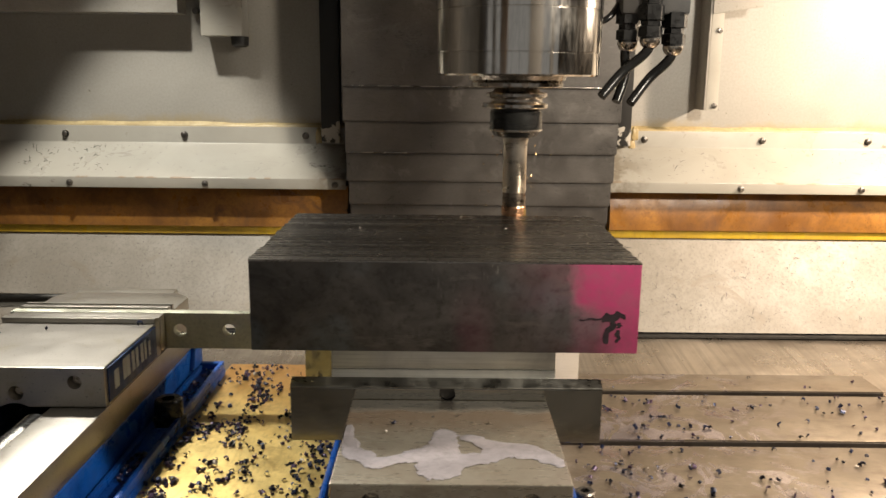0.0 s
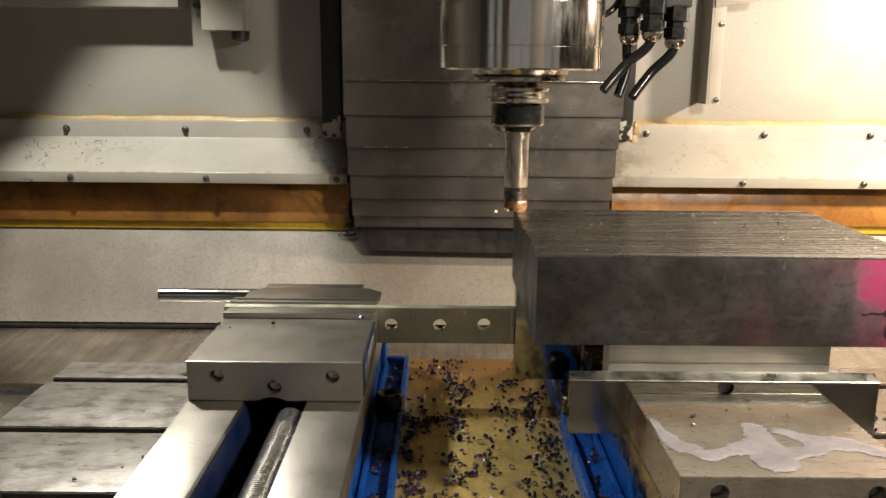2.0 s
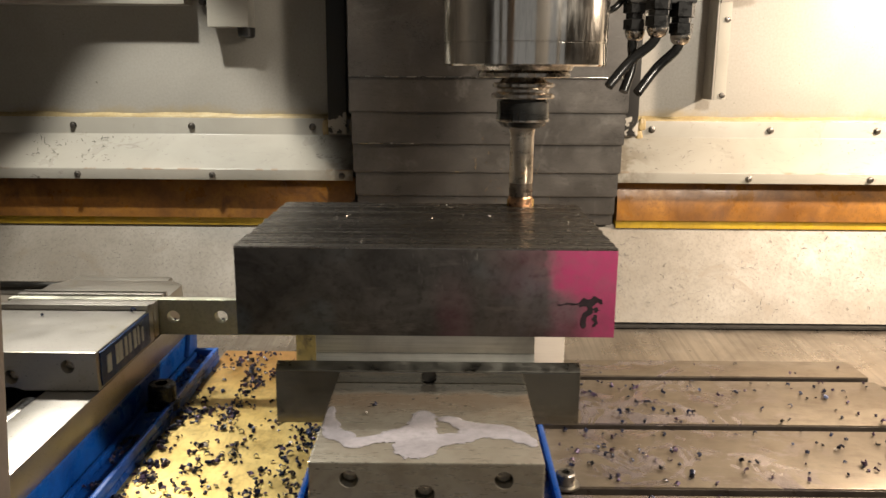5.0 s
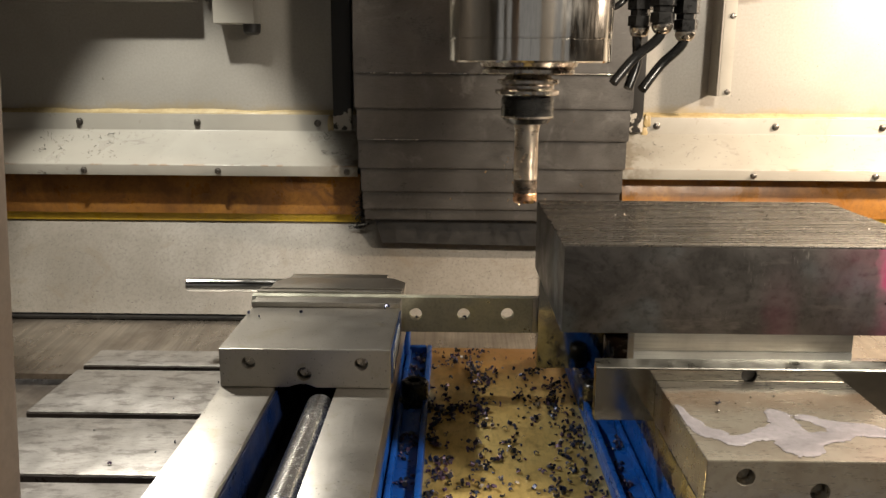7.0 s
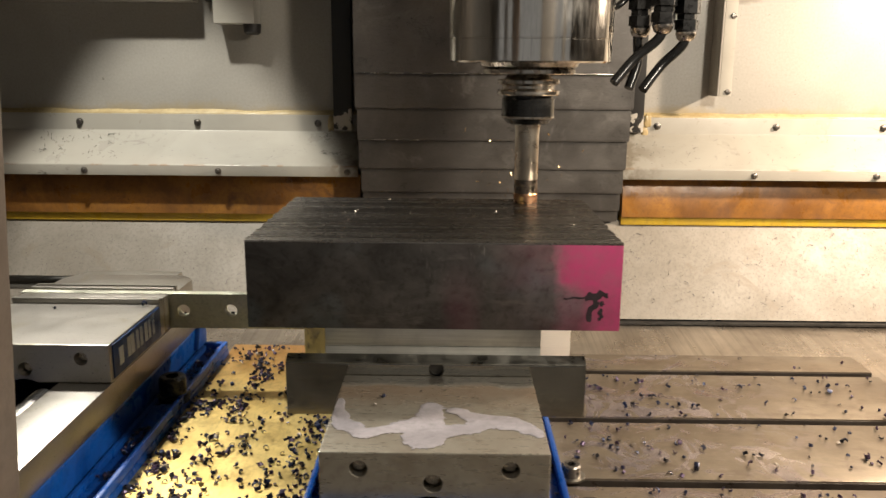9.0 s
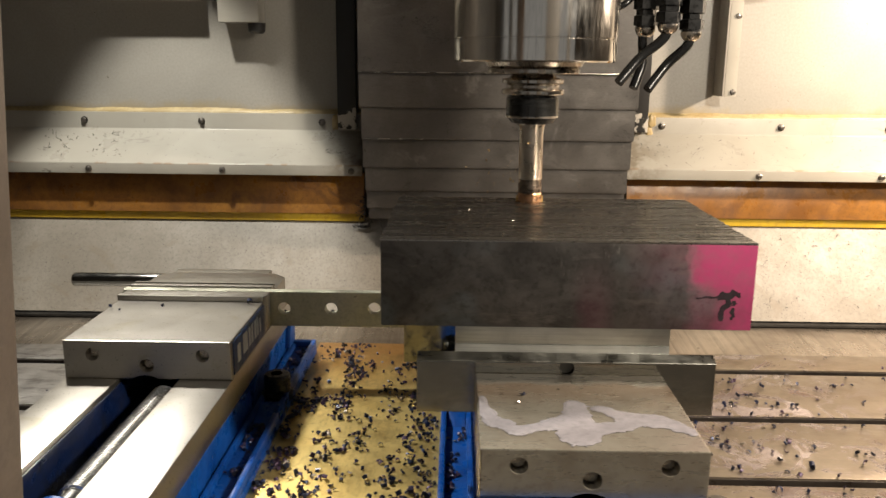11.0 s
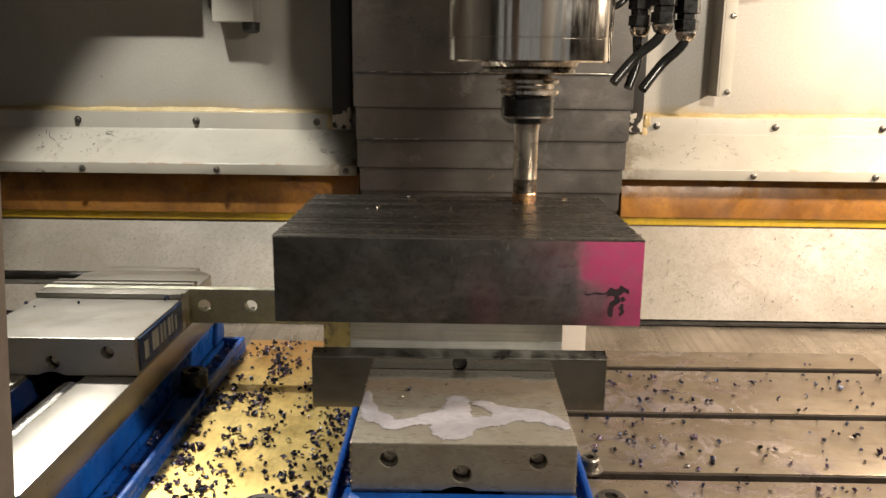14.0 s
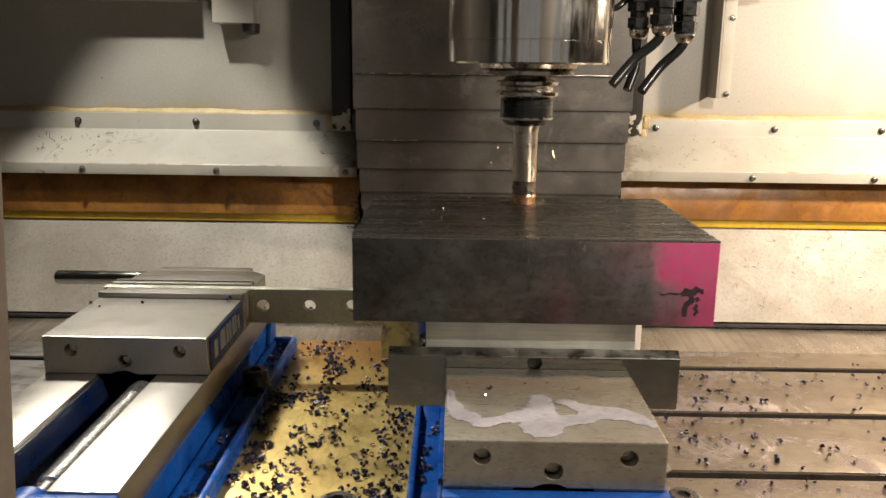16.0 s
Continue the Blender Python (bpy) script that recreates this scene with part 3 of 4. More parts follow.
part("flange", smooth(lathe([(0.0262, 0.3275), (0.0300, 0.3278), (0.0309, 0.3288), (0.0309, 0.3318), (0.0300, 0.3328), (0.0262, 0.3335), (0.0256, 0.3345), (0.0256, 0.3368), (0.0262, 0.3378), (0.0294, 0.3384), (0.0304, 0.3392), (0.0304, 0.3420), (0.0294, 0.3430), (0.0240, 0.3438), (0.0200, 0.3480)], 64), 18), FLANGE, tool, "steel flange with a gripper groove")
part("drive_dog", box(-0.0335, -0.0280, -0.005, 0.005, 0.3282, 0.3330, 0.001), FLANGE, tool)
part("collet_body", smooth(lathe([(0.0112, 0.2986), (0.0165, 0.2990), (0.0205, 0.3002), (0.0255, 0.3062), (0.0259, 0.3072), (0.0259, 0.3240), (0.0250, 0.3252), (0.0250, 0.3276)], 64), 18), HOLDER_STEEL, tool, "glossy black holder body")
# thin bright ring at the chamfer of the holder body
part("bright_rim", smooth(lathe([(0.0252, 0.3053), (0.0262, 0.3060), (0.0262, 0.3073), (0.0255, 0.3079)], 64), 18), FLANGE, tool, "bright rim on the holder body")
part("shank", lathe([(0.0115, 0.2440), (0.0119, 0.2450), (0.0119, 0.2900), (0.0124, 0.2940), (0.0132, 0.2995)], 40), SHANK_STEEL, tool)
part("neck", lathe([(0.0116, 0.2300), (0.0116, 0.2345), (0.0120, 0.2350), (0.0120, 0.2385), (0.0115, 0.2390), (0.0115, 0.2442)], 40), NECK_STEEL, tool, "dark heat-stained neck")
cutter = [(0.0075, 0.2203), (0.0114, 0.2203), (0.0121, 0.2225), (0.0121, 0.2292), (0.0117, 0.2302)]
head_bm = carve(lathe(cutter, 40), *[box(*sorted((sx * 0.0100, sx * 0.02)), *sorted((sx * -0.013, sx * -0.0075)), 0.21, 0.2275, 0) for sx in (-1, 1)])
part("cutter_head", head_bm, COPPER, tool, "heat-tinted cutter head")
for turn in (0, math.pi):
    ins = box(0.0060, 0.0119, -0.0070, -0.0046, 0.2202, 0.2272, 0.0006)
    bmesh.ops.transform(ins, matrix=Matrix.Rotation(turn, 4, "Z"), verts=ins.verts)
    part("insert", ins, INSERT, tool, "golden carbide insert")

nozzles = thing("coolant_nozzles", "black coolant hose fittings with three bent hoses", "coolant nozzle")
nozzles.matrix_basis = Matrix.Translation((0.0065, 0, -0.001)) @ NEARER
part("manifold", box(0.108, 0.180, 0.045, 0.085, 0.425, 0.56, 0.004), BLACK, nozzles)
for x, y, z, tip in ((0.1185, 0.06, 0.397, (0.108, 0.052, 0.334)), (0.1385, 0.045, 0.400, (0.0885, 0.035, 0.340)), (0.166, 0.055, 0.393, (0.121, 0.043, 0.333))):
    fit_ob = part("hose_fitting", join(lathe([(0.0128, 0), (0.0128, 0.010), (0.0105, 0.011), (0.0105, 0.016), (0.0138, 0.017), (0.0138, 0.032), (0.011, 0.033), (0.011, 0.05)], 6, (x, y, z + 0.002)), lathe([(0.0075, -0.004), (0.0105, 0.0), (0.0105, 0.004)], 20, (x, y, z))), PLASTIC, nozzles)
    part("hose_tip", smooth(lathe([(0.0060, -0.0085), (0.0090, -0.0060), (0.0108, -0.0015), (0.0108, 0.0008)], 20, (x, y, z - 0.001)), 60), FLANGE, fit_ob, "steel seat ring")
    mid = (0.35 * x + 0.65 * tip[0] + 0.006, y, 0.5 * z + 0.5 * tip[2] - 0.004)
    part("hose", tube([(x, y, z + 0.01), (x - 0.002, y, z - 0.012), mid, tip], 0.0053), HOSE, nozzles)
part("cable", tube([(0.118, 0.08, 0.45), (0.1, 0.06, 0.425), (0.085, 0.06, 0.418), (0.07, 0.08, 0.43)], 0.0035), HOSE, nozzles)

# ---------------------------------------------------------------- table
table = thing("machine_table", "oily brown-grey steel machine table with T-slots", "machine table")
slots = ((0.0625, 0.0475), (-0.0725, -0.087), (-0.2035, -0.218), (-0.335, -0.3495))
backs = [0.1155] + [n for _, n in slots]
fronts = [f for f, _ in slots] + [-0.42]
for back, fore in zip(backs, fronts):
    u = back - (0 if back > 0.1 else 0.008)
    w = fore + (0 if fore < -0.4 else 0.008)
    part("table_land", prism([(back, 0.0), (back, -0.018), (u, -0.018), (u, -0.0340), (w, -0.0340), (w, -0.018), (fore, -0.018), (fore, 0.0)], "x", -0.751, 0.450, 0.0009), TABLE_STEEL, table)
# thin dark strips added in front of the slot walls
SLOT = worn("dark_slot_wall", (0.05, 0.04, 0.032), (0.028, 0.022, 0.018), 0.4, 0.3, 20, 200, 0.0001)
for fore, _ in slots:
    part("slot_wall", box(-0.7505, 0.4495, fore - 0.0014, fore - 0.0002, -0.0178, -0.0016, 0.0002), SLOT, table, "dark strip along the wall of a T-slot")
part("table_base", box(-0.751, 0.450, -0.42, 0.1155, -0.075, -0.0342, 0.001), TABLE_STEEL, table)
RIDERS.append(table)

sheet = thing("brass_sheet", "oily yellow brass sheet lying on the table between the vises", "metal sheet")
bm = box(-0.333, -0.172, -0.40, 0.126, 0.0002, 0.0040, 0.0006)
part("plate", bm, BRASS, sheet)
RIDERS.append(sheet)


# ---------------------------------------------------------------- vises
def vise(cx, jaw_front, jaw_back, fixed_front, label, screw_front, foot_back, jaw_metal, rail_metal, y0=-0.388, jaw_top=0.110):
    """A machine vise: blue casting, steel rails, screw, movable and fixed jaw."""
    v = thing("machine_vise", label, "vise", "vises on the table")
    h = 0.0763
    y1 = fixed_front + 0.085
    body = carve(box(cx - h + 0.002, cx + h - 0.002, y0 + 0.004, y1 - 0.004, 0.0003, 0.046, 0.004), box(cx - 0.029, cx + 0.0285, y0 - 0.05, jaw_back + 0.02, 0.012, 0.09, 0))
    part("casting", body, BLUE, v, "blue enamelled casting")
    for s in (-1, 1):
        def side(u0, u1, ya, yb, z0, z1, w=0.0012):
            xs = sorted((cx + s * (h + u0), cx + s * (h + u1)))
            return box(xs[0], xs[1], ya, yb, z0, z1, w)
        foot = part("foot", side(-0.004, 0.0300, -0.31, foot_back, 0.0003, 0.0120, 0.003), BLUE, v, "blue enamelled foot flange")
        part("foot_rim", side(0.0245, 0.0300, -0.305, foot_back - 0.003, 0.0118, 0.0215, 0.0022), BLUE, foot)
        part("foot_rim", side(-0.004, 0.0240, foot_back - 0.009, foot_back - 0.001, 0.0118, 0.0205, 0.002), BLUE, foot)
        part("foot_rim", side(0.0002, 0.0055, -0.30, foot_back - 0.010, 0.0118, 0.0185, 0.002), BLUE, foot)
        if foot_back > 0:
            part("foot_ramp", prism([(-0.098, 0.0118), (-0.098, 0.0195), (-0.112, 0.0195), (-0.135, 0.0118)], "x", *sorted((cx + s * (h + 0.006), cx + s * (h + 0.024))), 0.001), BLUE, foot)
            part("rib", prism([(0.090, 0.0202), (0.090, 0.055), (0.072, 0.060), (0.055, 0.0202)], "x", *sorted((cx + s * (h - 0.003), cx + s * (h + 0.004))), 0.002), BLUE, v)
            part("clamp_stud", join(lathe([(0.0165, 0.0120), (0.0165, 0.0190), (0.0150, 0.0200)], 32, (cx + s * (h + 0.0165), -0.072, 0)), carve(lathe([(0.0130, 0.0198), (0.0138, 0.0210), (0.0138, 0.0375), (0.0120, 0.0395)], 32, (cx + s * (h + 0.0165), -0.072, 0)), rod(cx + s * (h + 0.0165), -0.072, 0.030, 0.0068, 0.02, "z", 6, 0))), HOLDER_STEEL, v, "black clamping nut and stud")
    part("rail", box(cx - h, cx - 0.028, y0, y1, 0.046, 0.0735, 0.0008), rail_metal, v)
    part("rail", box(cx + 0.0275, cx + h, y0, y1, 0.046, 0.0735, 0.0008), rail_metal, v)
    part("front_plate", box(cx - h - 0.001, cx + h + 0.001, y0 - 0.012, y0 - 0.0002, 0.0205, 0.072, 0.002), BLUE, v)
    # plain black strip as the floor of the trough
    part("screw_trough", box(cx - 0.0287, cx + 0.0282, y0 + 0.006, jaw_back, 0.0122, 0.0140, 0.0004), BLACK, v, "black floor of the trough under the screw")
    for xa, xb in ((cx - 0.0279, cx - 0.0262), (cx + 0.0257, cx + 0.0274)):
        part("trough_wall", box(xa, xb, y0 + 0.006, jaw_back, 0.0141, 0.0690, 0.0004), TROUGH_BLUE, v, "blue enamelled wall of the screw trough, shade put into its colour")
    # lead screw with its thread
    prof = [(0.0092, jaw_front - 0.004 + 0.01)]
    y = jaw_front + 0.004
    while y > screw_front + 0.03:
        prof += [(0.0128, y), (0.0128, y - 0.0010), (0.0114, y - 0.0016), (0.0114, y - 0.0024)]
        y -= 0.0030
    prof += [(0.0105, y), (0.0105, screw_front), (0.0085, screw_front - 0.002)]
    part("lead_screw", lathe(prof, 32, (cx + 0.0120, 0, 0.0535), "y"), SCREW, v, "bright threaded lead screw")
    hub = join(lathe([(0.016, -0.012), (0.017, -0.010), (0.017, 0.0), (0.015, 0.002)], 32, (cx + 0.0120, y0 - 0.012, 0.0535), "y"), lathe([(0.010, -0.024), (0.011, -0.022), (0.011, -0.010)], 6, (cx + 0.0120, y0 - 0.012, 0.0535), "y"))
    if jaw_front > -0.3:
        part("screw_boss", lathe([(0.0172, 0), (0.0190, 0.002), (0.0190, 0.020), (0.0172, 0.022)], 40, (cx + 0.0120, y0 - 0.0125, 0.0535), "y"), BLUE, v, "blue bearing boss of the screw")
    part("screw_hub", hub, BOLT, v, "steel screw hub with a hexagon end")
    cuts = [rod(cx + x, jaw_front - 0.01, z, 0.0062, 0.034, "y", 24, 0) for x, z in ((-0.0502, 0.0968), (0.0502, 0.0968))]
    cuts.append(rod(cx - 0.001, jaw_front - 0.01, 0.0866, 0.0066, 0.034, "y", 24, 0))
    cuts.append(rod(cx - 0.003, jaw_front - 0.05, 0.0540, 0.0235, 0.25, "y", 40, 0))
    jaw = carve(box(cx - h, cx + h, jaw_front, jaw_back, 0.0738, jaw_top, 0.0011), *cuts)
    mj = part("movable_jaw", jaw, jaw_metal, v)
    for x, z in ((-0.0502, 0.0968), (0.0502, 0.0968), (-0.001, 0.0866)):
        part("socket_screw", rod(cx + x, jaw_front + 0.009, z, 0.0058, 0.008, "y", 20), FLANGE, mj, "bright socket screw")
    part("fixed_jaw", prism([(cx - h, fixed_front), (cx + h, fixed_front), (cx + h, fixed_front + 0.048), (cx + h - 0.016, fixed_front + 0.066), (cx - h + 0.014, fixed_front + 0.066), (cx - h, fixed_front + 0.048)], "z", 0.0738, 0.108, 0.0012), GROUND_STEEL, v)
    RIDERS.append(v)
    return v, mj


left_vise, left_jaw = vise(-0.4375, -0.178, -0.0375, 0.012, "steel and blue machine vise holding a perforated stop bar", -0.385, 0.092, GROUND_STEEL, GROUND_STEEL)
part("jaw_plate", box(-0.5155, -0.3605, -0.0360, -0.0235, 0.076, 0.1136, 0.0010), GROUND_STEEL, left_vise)
part("jaw_ledge", box(-0.5150, -0.3608, -0.0520, -0.0440, 0.1101, 0.1160, 0.0010), GROUND_STEEL, left_vise)
part("jaw_ledge", box(-0.5150, -0.3608, -0.0425, -0.0376, 0.1101, 0.1140, 0.0006), GROUND_STEEL, left_vise)
part("jaw_plate", carve(box(-0.519, -0.362, -0.0055, 0.0112, 0.076, 0.1145, 0.0008), box(-0.53, -0.35, 0.001, 0.0065, 0.107, 0.12, 0)), GROUND_STEEL, left_vise)
# black strips laid between the plates to draw the shadow lines there
for y0, y1, z1 in ((-0.0372, -0.0362, 0.1084), (-0.0233, -0.0207, 0.1118), (-0.0093, -0.0057, 0.1118), (0.0012, 0.0063, 0.1108)):
    part("gap_shade_strip", box(-0.513, -0.3625, y0, y1, 0.08, z1, 0.0002), BLACK, left_vise)
# blue maker's plate on the jaw's side: plain bars for its lettering
badge = part("side_badge", box(-0.3612, -0.3600, -0.172, -0.052, 0.0765, 0.108, 0.0004), BADGE, left_jaw, "blue badge with pale bars")
for y0, y1, z0, z1 in ((-0.160, -0.150, 0.084, 0.101), (-0.140, -0.1335, 0.085, 0.104), (-0.1325, -0.124, 0.085, 0.104), (-0.1185, -0.1125, 0.085, 0.104), (-0.1085, -0.1025, 0.085, 0.104), (-0.0965, -0.0895, 0.085, 0.104), (-0.086, -0.0815, 0.085, 0.104), (-0.075, -0.0705, 0.085, 0.100)):
    part("badge_bar", box(-0.3602, -0.3596, y0, y1, z0, z1, 0.0002), WHITE, badge)

# rails of this vise get the darker steel, shade included in its colour
right_vise, right_jaw = vise(-0.0655, -0.374, -0.2390, -0.004, "steel and blue machine vise gripping the fixture under the steel block", -0.385, 0.092, FILMED_STEEL, SHADED_STEEL, -0.3725, 0.1088)
part("long_jaw_plate", carve(prism([(-0.2385, 0.0738), (-0.2385, 0.1180), (-0.2290, 0.1222), (-0.2290, 0.0738)], "x", -0.1904, 0.0545, 0.0004), rod(-0.0672, -0.245, 0.1140, 0.0064, 0.012, "y", 28, 0)), PLATE_STEEL, right_vise, "polished long jaw plate")
part("plate_edge", prism([(-0.2384, 0.1182), (-0.2384, 0.1190), (-0.2380, 0.1194), (-0.2294, 0.1238), (-0.2290, 0.1236), (-0.2290, 0.1224)], "x", -0.1903, 0.0544), EDGE_STEEL, right_vise, "milled top edge of the long plate")
# black disc at the back of the hole, standing in for its shade
part("hole_shade_disc", lathe([(0.0060, -0.2335), (0.0060, -0.2345), (0.004, -0.2346)], 24, (-0.0672, 0, 0.1140), "y"), BLACK, right_vise)
# one plate in two materials: right half coloured as lamplit, left half polished
part("rear_jaw_plate", prism([(-0.070, 0.0742), (0.0125, 0.0742), (0.0125, 0.036), (0.0735, 0.036), (0.0735, 0.1481), (-0.070, 0.1481)], "y", -0.0245, -0.0042, 0.0010), LIT_STEEL, right_vise, "right half of the long rear jaw plate, lamp light put into its colour")
part("rear_jaw_plate", prism([(-0.2148, 0.036), (-0.1436, 0.036), (-0.1436, 0.0742), (-0.0704, 0.0742), (-0.0704, 0.1481), (-0.2148, 0.1481)], "y", -0.0245, -0.0042, 0.0010), PLATE_STEEL, right_vise, "polished rear jaw plate")

riser = thing("riser_fixture", "bright milled steel riser clamped in the vise under the block", "fixture")
part("riser_base", prism([(-0.2285, 0.0742), (-0.2285, 0.1300), (-0.2276, 0.1304), (-0.2060, 0.1304), (-0.2060, 0.0742)], "x", -0.1590, 0.0182, 0.0003), RISER_STEEL, riser)
part("riser_top", box(-0.1590, 0.0182, -0.2276, -0.2060, 0.1305, 0.1481, 0.0004), RISER_STEEL, riser)
RIDERS.append(riser)

stop = thing("stop_bar", "flat steel stop bar with drilled holes held in the vise", "steel bar")
bm = carve(box(-0.522, -0.2205, -0.0205, -0.0095, 0.0742, 0.1132, 0.0007), *[rod(x, -0.04, z, 0.0068, 0.06, "y", 28, 0) for x, z in ((-0.346, 0.0942), (-0.2945, 0.0945), (-0.2475, 0.0953))])
part("bar", bm, STOP_STEEL, stop)
part("end_face", box(-0.2203, -0.2152, -0.0205, -0.0095, 0.0742, 0.1132, 0.0002), GROUND_STEEL, stop)
RIDERS.append(stop)

stop_rod = thing("round_rod", "polished round steel rod behind the vise jaw", "steel rod")
part("rod", lathe([(0.0068, -0.6275), (0.0085, -0.6255), (0.0085, -0.44), (0.0068, -0.438)], 32, (0, 0.0875, 0.0945), "x"), MIRROR_STEEL, stop_rod)
part("rod_clamp", box(-0.50, -0.385, 0.0785, 0.097, 0.0745, 0.1075, 0.001), GROUND_STEEL, stop_rod)
RIDERS.append(stop_rod)

# ---------------------------------------------------------------- workpiece
block = thing("steel_block", "dark steel block with milled ridges on top and magenta dye", "workpiece")
part("block_body", box(-0.2196, 0.0798, -0.2376, -0.0215, 0.1482, 0.2188, 0.0006), BLOCK, block)
rng = random.Random(11)
pitch = 0.00716
for i in range(30):
    ya = -0.2374 + i * pitch
    yb = min(ya + pitch - 0.0001, -0.0217)
    xa, xb = -0.2196 + rng.uniform(-0.0012, 0.0010), 0.0798 + rng.uniform(-0.0008, 0.0005)
    top = 0.2205 + rng.uniform(-0.0002, 0.0002)
    bm = bmesh.new()
    rows = []
    for k in range(61):
        x = xa + (xb - xa) * k / 60
        w, ragged = 0.0, rng.uniform(-0.00008, 0.00008)
        rows.append([bm.verts.new(p) for p in ((x, ya, 0.2189), (x, ya + 0.0001, top - 0.0007), (x, ya + 0.0010 + ragged * 0.5, top + w), (x, yb - 0.0014, top - 0.00025 + w), (x, yb - 0.00005, top - 0.0007), (x, yb, 0.2189))])
    for p, q in zip(rows, rows[1:]):
        for k in range(5):
            bm.faces.new((p[k], q[k], q[k + 1], p[k + 1]))
    bm.faces.new(rows[0])
    bm.faces.new(rows[-1][::-1])
    bmesh.ops.recalc_face_normals(bm, faces=bm.faces)
    part("milled_ridge", bm, MILLED, block)


def stroke(a, b, wide, seed):
    """One uneven stroke of a marker pen on the front face, from a to b (x, z)."""
    bm = bmesh.new()
    va, vb = Vector((a[0], 0, a[1])), Vector((b[0], 0, b[1]))
    across = (vb - va).cross(Vector((0, 1, 0))).normalized()
    rows = []
    for k in range(15):
        u = k / 14
        w = wide * (0.55 + 0.45 * math.sin(math.pi * min(max(u * 1.1, 0.06), 0.97))) * (1 + 0.5 * noise.noise((u * 7, seed, 0)))
        c = va.lerp(vb, u) + across * wide * 0.5 * noise.noise((u * 4, seed, 9))
        p, q = c + across * w / 2, c - across * w / 2
        rows.append([bm.verts.new((p.x, -0.2378, p.z)), bm.verts.new((q.x, -0.2378, q.z)), bm.verts.new((q.x, -0.23755, q.z)), bm.verts.new((p.x, -0.23755, p.z))])
    for r0, r1 in zip(rows, rows[1:]):
        for k in range(4):
            bm.faces.new((r0[k], r0[(k + 1) % 4], r1[(k + 1) % 4], r1[k]))
    bm.faces.new(rows[0])
    bm.faces.new(rows[-1][::-1])
    bmesh.ops.recalc_face_normals(bm, faces=bm.faces)
    return bm


for i, (a, b, wide) in enumerate((((0.034, 0.1752), (0.056, 0.1764), 0.0015), ((0.051, 0.1758), (0.0690, 0.1790), 0.0066), ((0.0555, 0.1560), (0.0595, 0.1765), 0.0056), ((0.0645, 0.1732), (0.0650, 0.1690), 0.0040), ((0.0640, 0.1672), (0.0642, 0.1572), 0.0038))):
    part("marker_stroke", stroke(a, b, wide, i * 2.3), INK, block)
RIDERS.append(block)

# ---------------------------------------------------------------- loose chips, coolant, bolts
def curl(bm, place, size, rng, thin=1.0):
    """One curled chip of about that size, lying at place."""
    r = size * rng.uniform(0.28, 0.5)
    arc = rng.uniform(1.6, 4.6)
    w = size * rng.uniform(0.3, 0.65) * thin
    if thin < 1:
        r, arc = size * rng.uniform(0.5, 1.6), rng.uniform(0.5, 2.2)
    th = size * 0.09
    m = Matrix.Translation(place) @ Euler((rng.uniform(-0.7, 0.7) + (math.pi / 2 if rng.random() < 0.5 else 0), rng.uniform(-0.5, 0.5), rng.uniform(0, 6.28))).to_matrix().to_4x4()
    rings = []
    n = 5
    for i in range(n + 1):
        a = arc * i / n
        ring = []
        for rr, yy in ((r, -w), (r, w), (r - th, w), (r - th, -w)):
            ring.append(m @ Vector((rr * math.cos(a), yy / 2 + 0.15 * w * i / n, rr * math.sin(a))))
        rings.append(ring)
    low = min(v.z for ring in rings for v in ring)
    lift = place[2] - low
    rings = [[bm.verts.new((v.x, v.y, v.z + lift)) for v in ring] for ring in rings]
    for a, b in zip(rings, rings[1:]):
        for k in range(4):
            bm.faces.new((a[k], a[(k + 1) % 4], b[(k + 1) % 4], b[k]))
    bm.faces.new(rings[0][::-1])
    bm.faces.new(rings[-1])


def scatter(name, label, count, x0, x1, y0, y1, z, sizes, seed, clump=0.0, skip=None, material=None, thin=1.0):
    rng = random.Random(seed)
    bm = bmesh.new()
    done = 0
    while done < count:
        x, y = rng.uniform(x0, x1), rng.uniform(y0, y1)
        if skip and skip(x, y):
            continue
        if clump and noise.noise((x * 38 + seed, y * 38, seed * 1.7)) + 0.6 * noise.noise((x * 12, y * 12, seed)) < clump * rng.uniform(-0.5, 1.0):
            continue
        zz = z(x, y) if callable(z) else z
        curl(bm, (x, y, zz), rng.uniform(*sizes) * (1.25 if rng.random() < 0.12 else 1), rng, thin)
        done += 1
    ob = part(name, bm, material or CHIP)
    return tagged(ob, label, "metal chips", kind="stuff")


def under_vise(x, y):
    return -0.150 < x < 0.02 or -0.52 < x < -0.333


def off_table(x, y):
    return any(n - 0.001 < y < f + 0.001 for f, n in slots) or under_vise(x, y) or (x > 0.018 and x < 0.046 and y < -0.12)


def brass_chance(x, y):
    return y > 0.06 and random.Random(int(x * 9e5) + int(y * 7e5)).random() < 0.45


RIDERS.append(scatter("metal_chips", "dark blue curled steel chips scattered on the brass sheet", 860, -0.328, -0.176, -0.36, 0.118, 0.0041, (0.0036, 0.0070), 3, 0.6, brass_chance))
RIDERS.append(scatter("metal_chips", "dark blue steel chips heaped along the edges of the brass sheet", 190, -0.331, -0.305, -0.33, 0.0, 0.0041, (0.0038, 0.007), 13, 0.4))
RIDERS.append(scatter("metal_chips", "dark steel chips heaped beside the vise", 130, -0.205, -0.175, -0.30, 0.05, 0.0041, (0.0036, 0.007), 14, 0.3))
RIDERS.append(scatter("metal_chips", "blue-black steel chips lying on the oily table", 170, 0.055, 0.44, -0.26, 0.045, 0.0001, (0.0034, 0.0068), 4, 0.75, off_table))
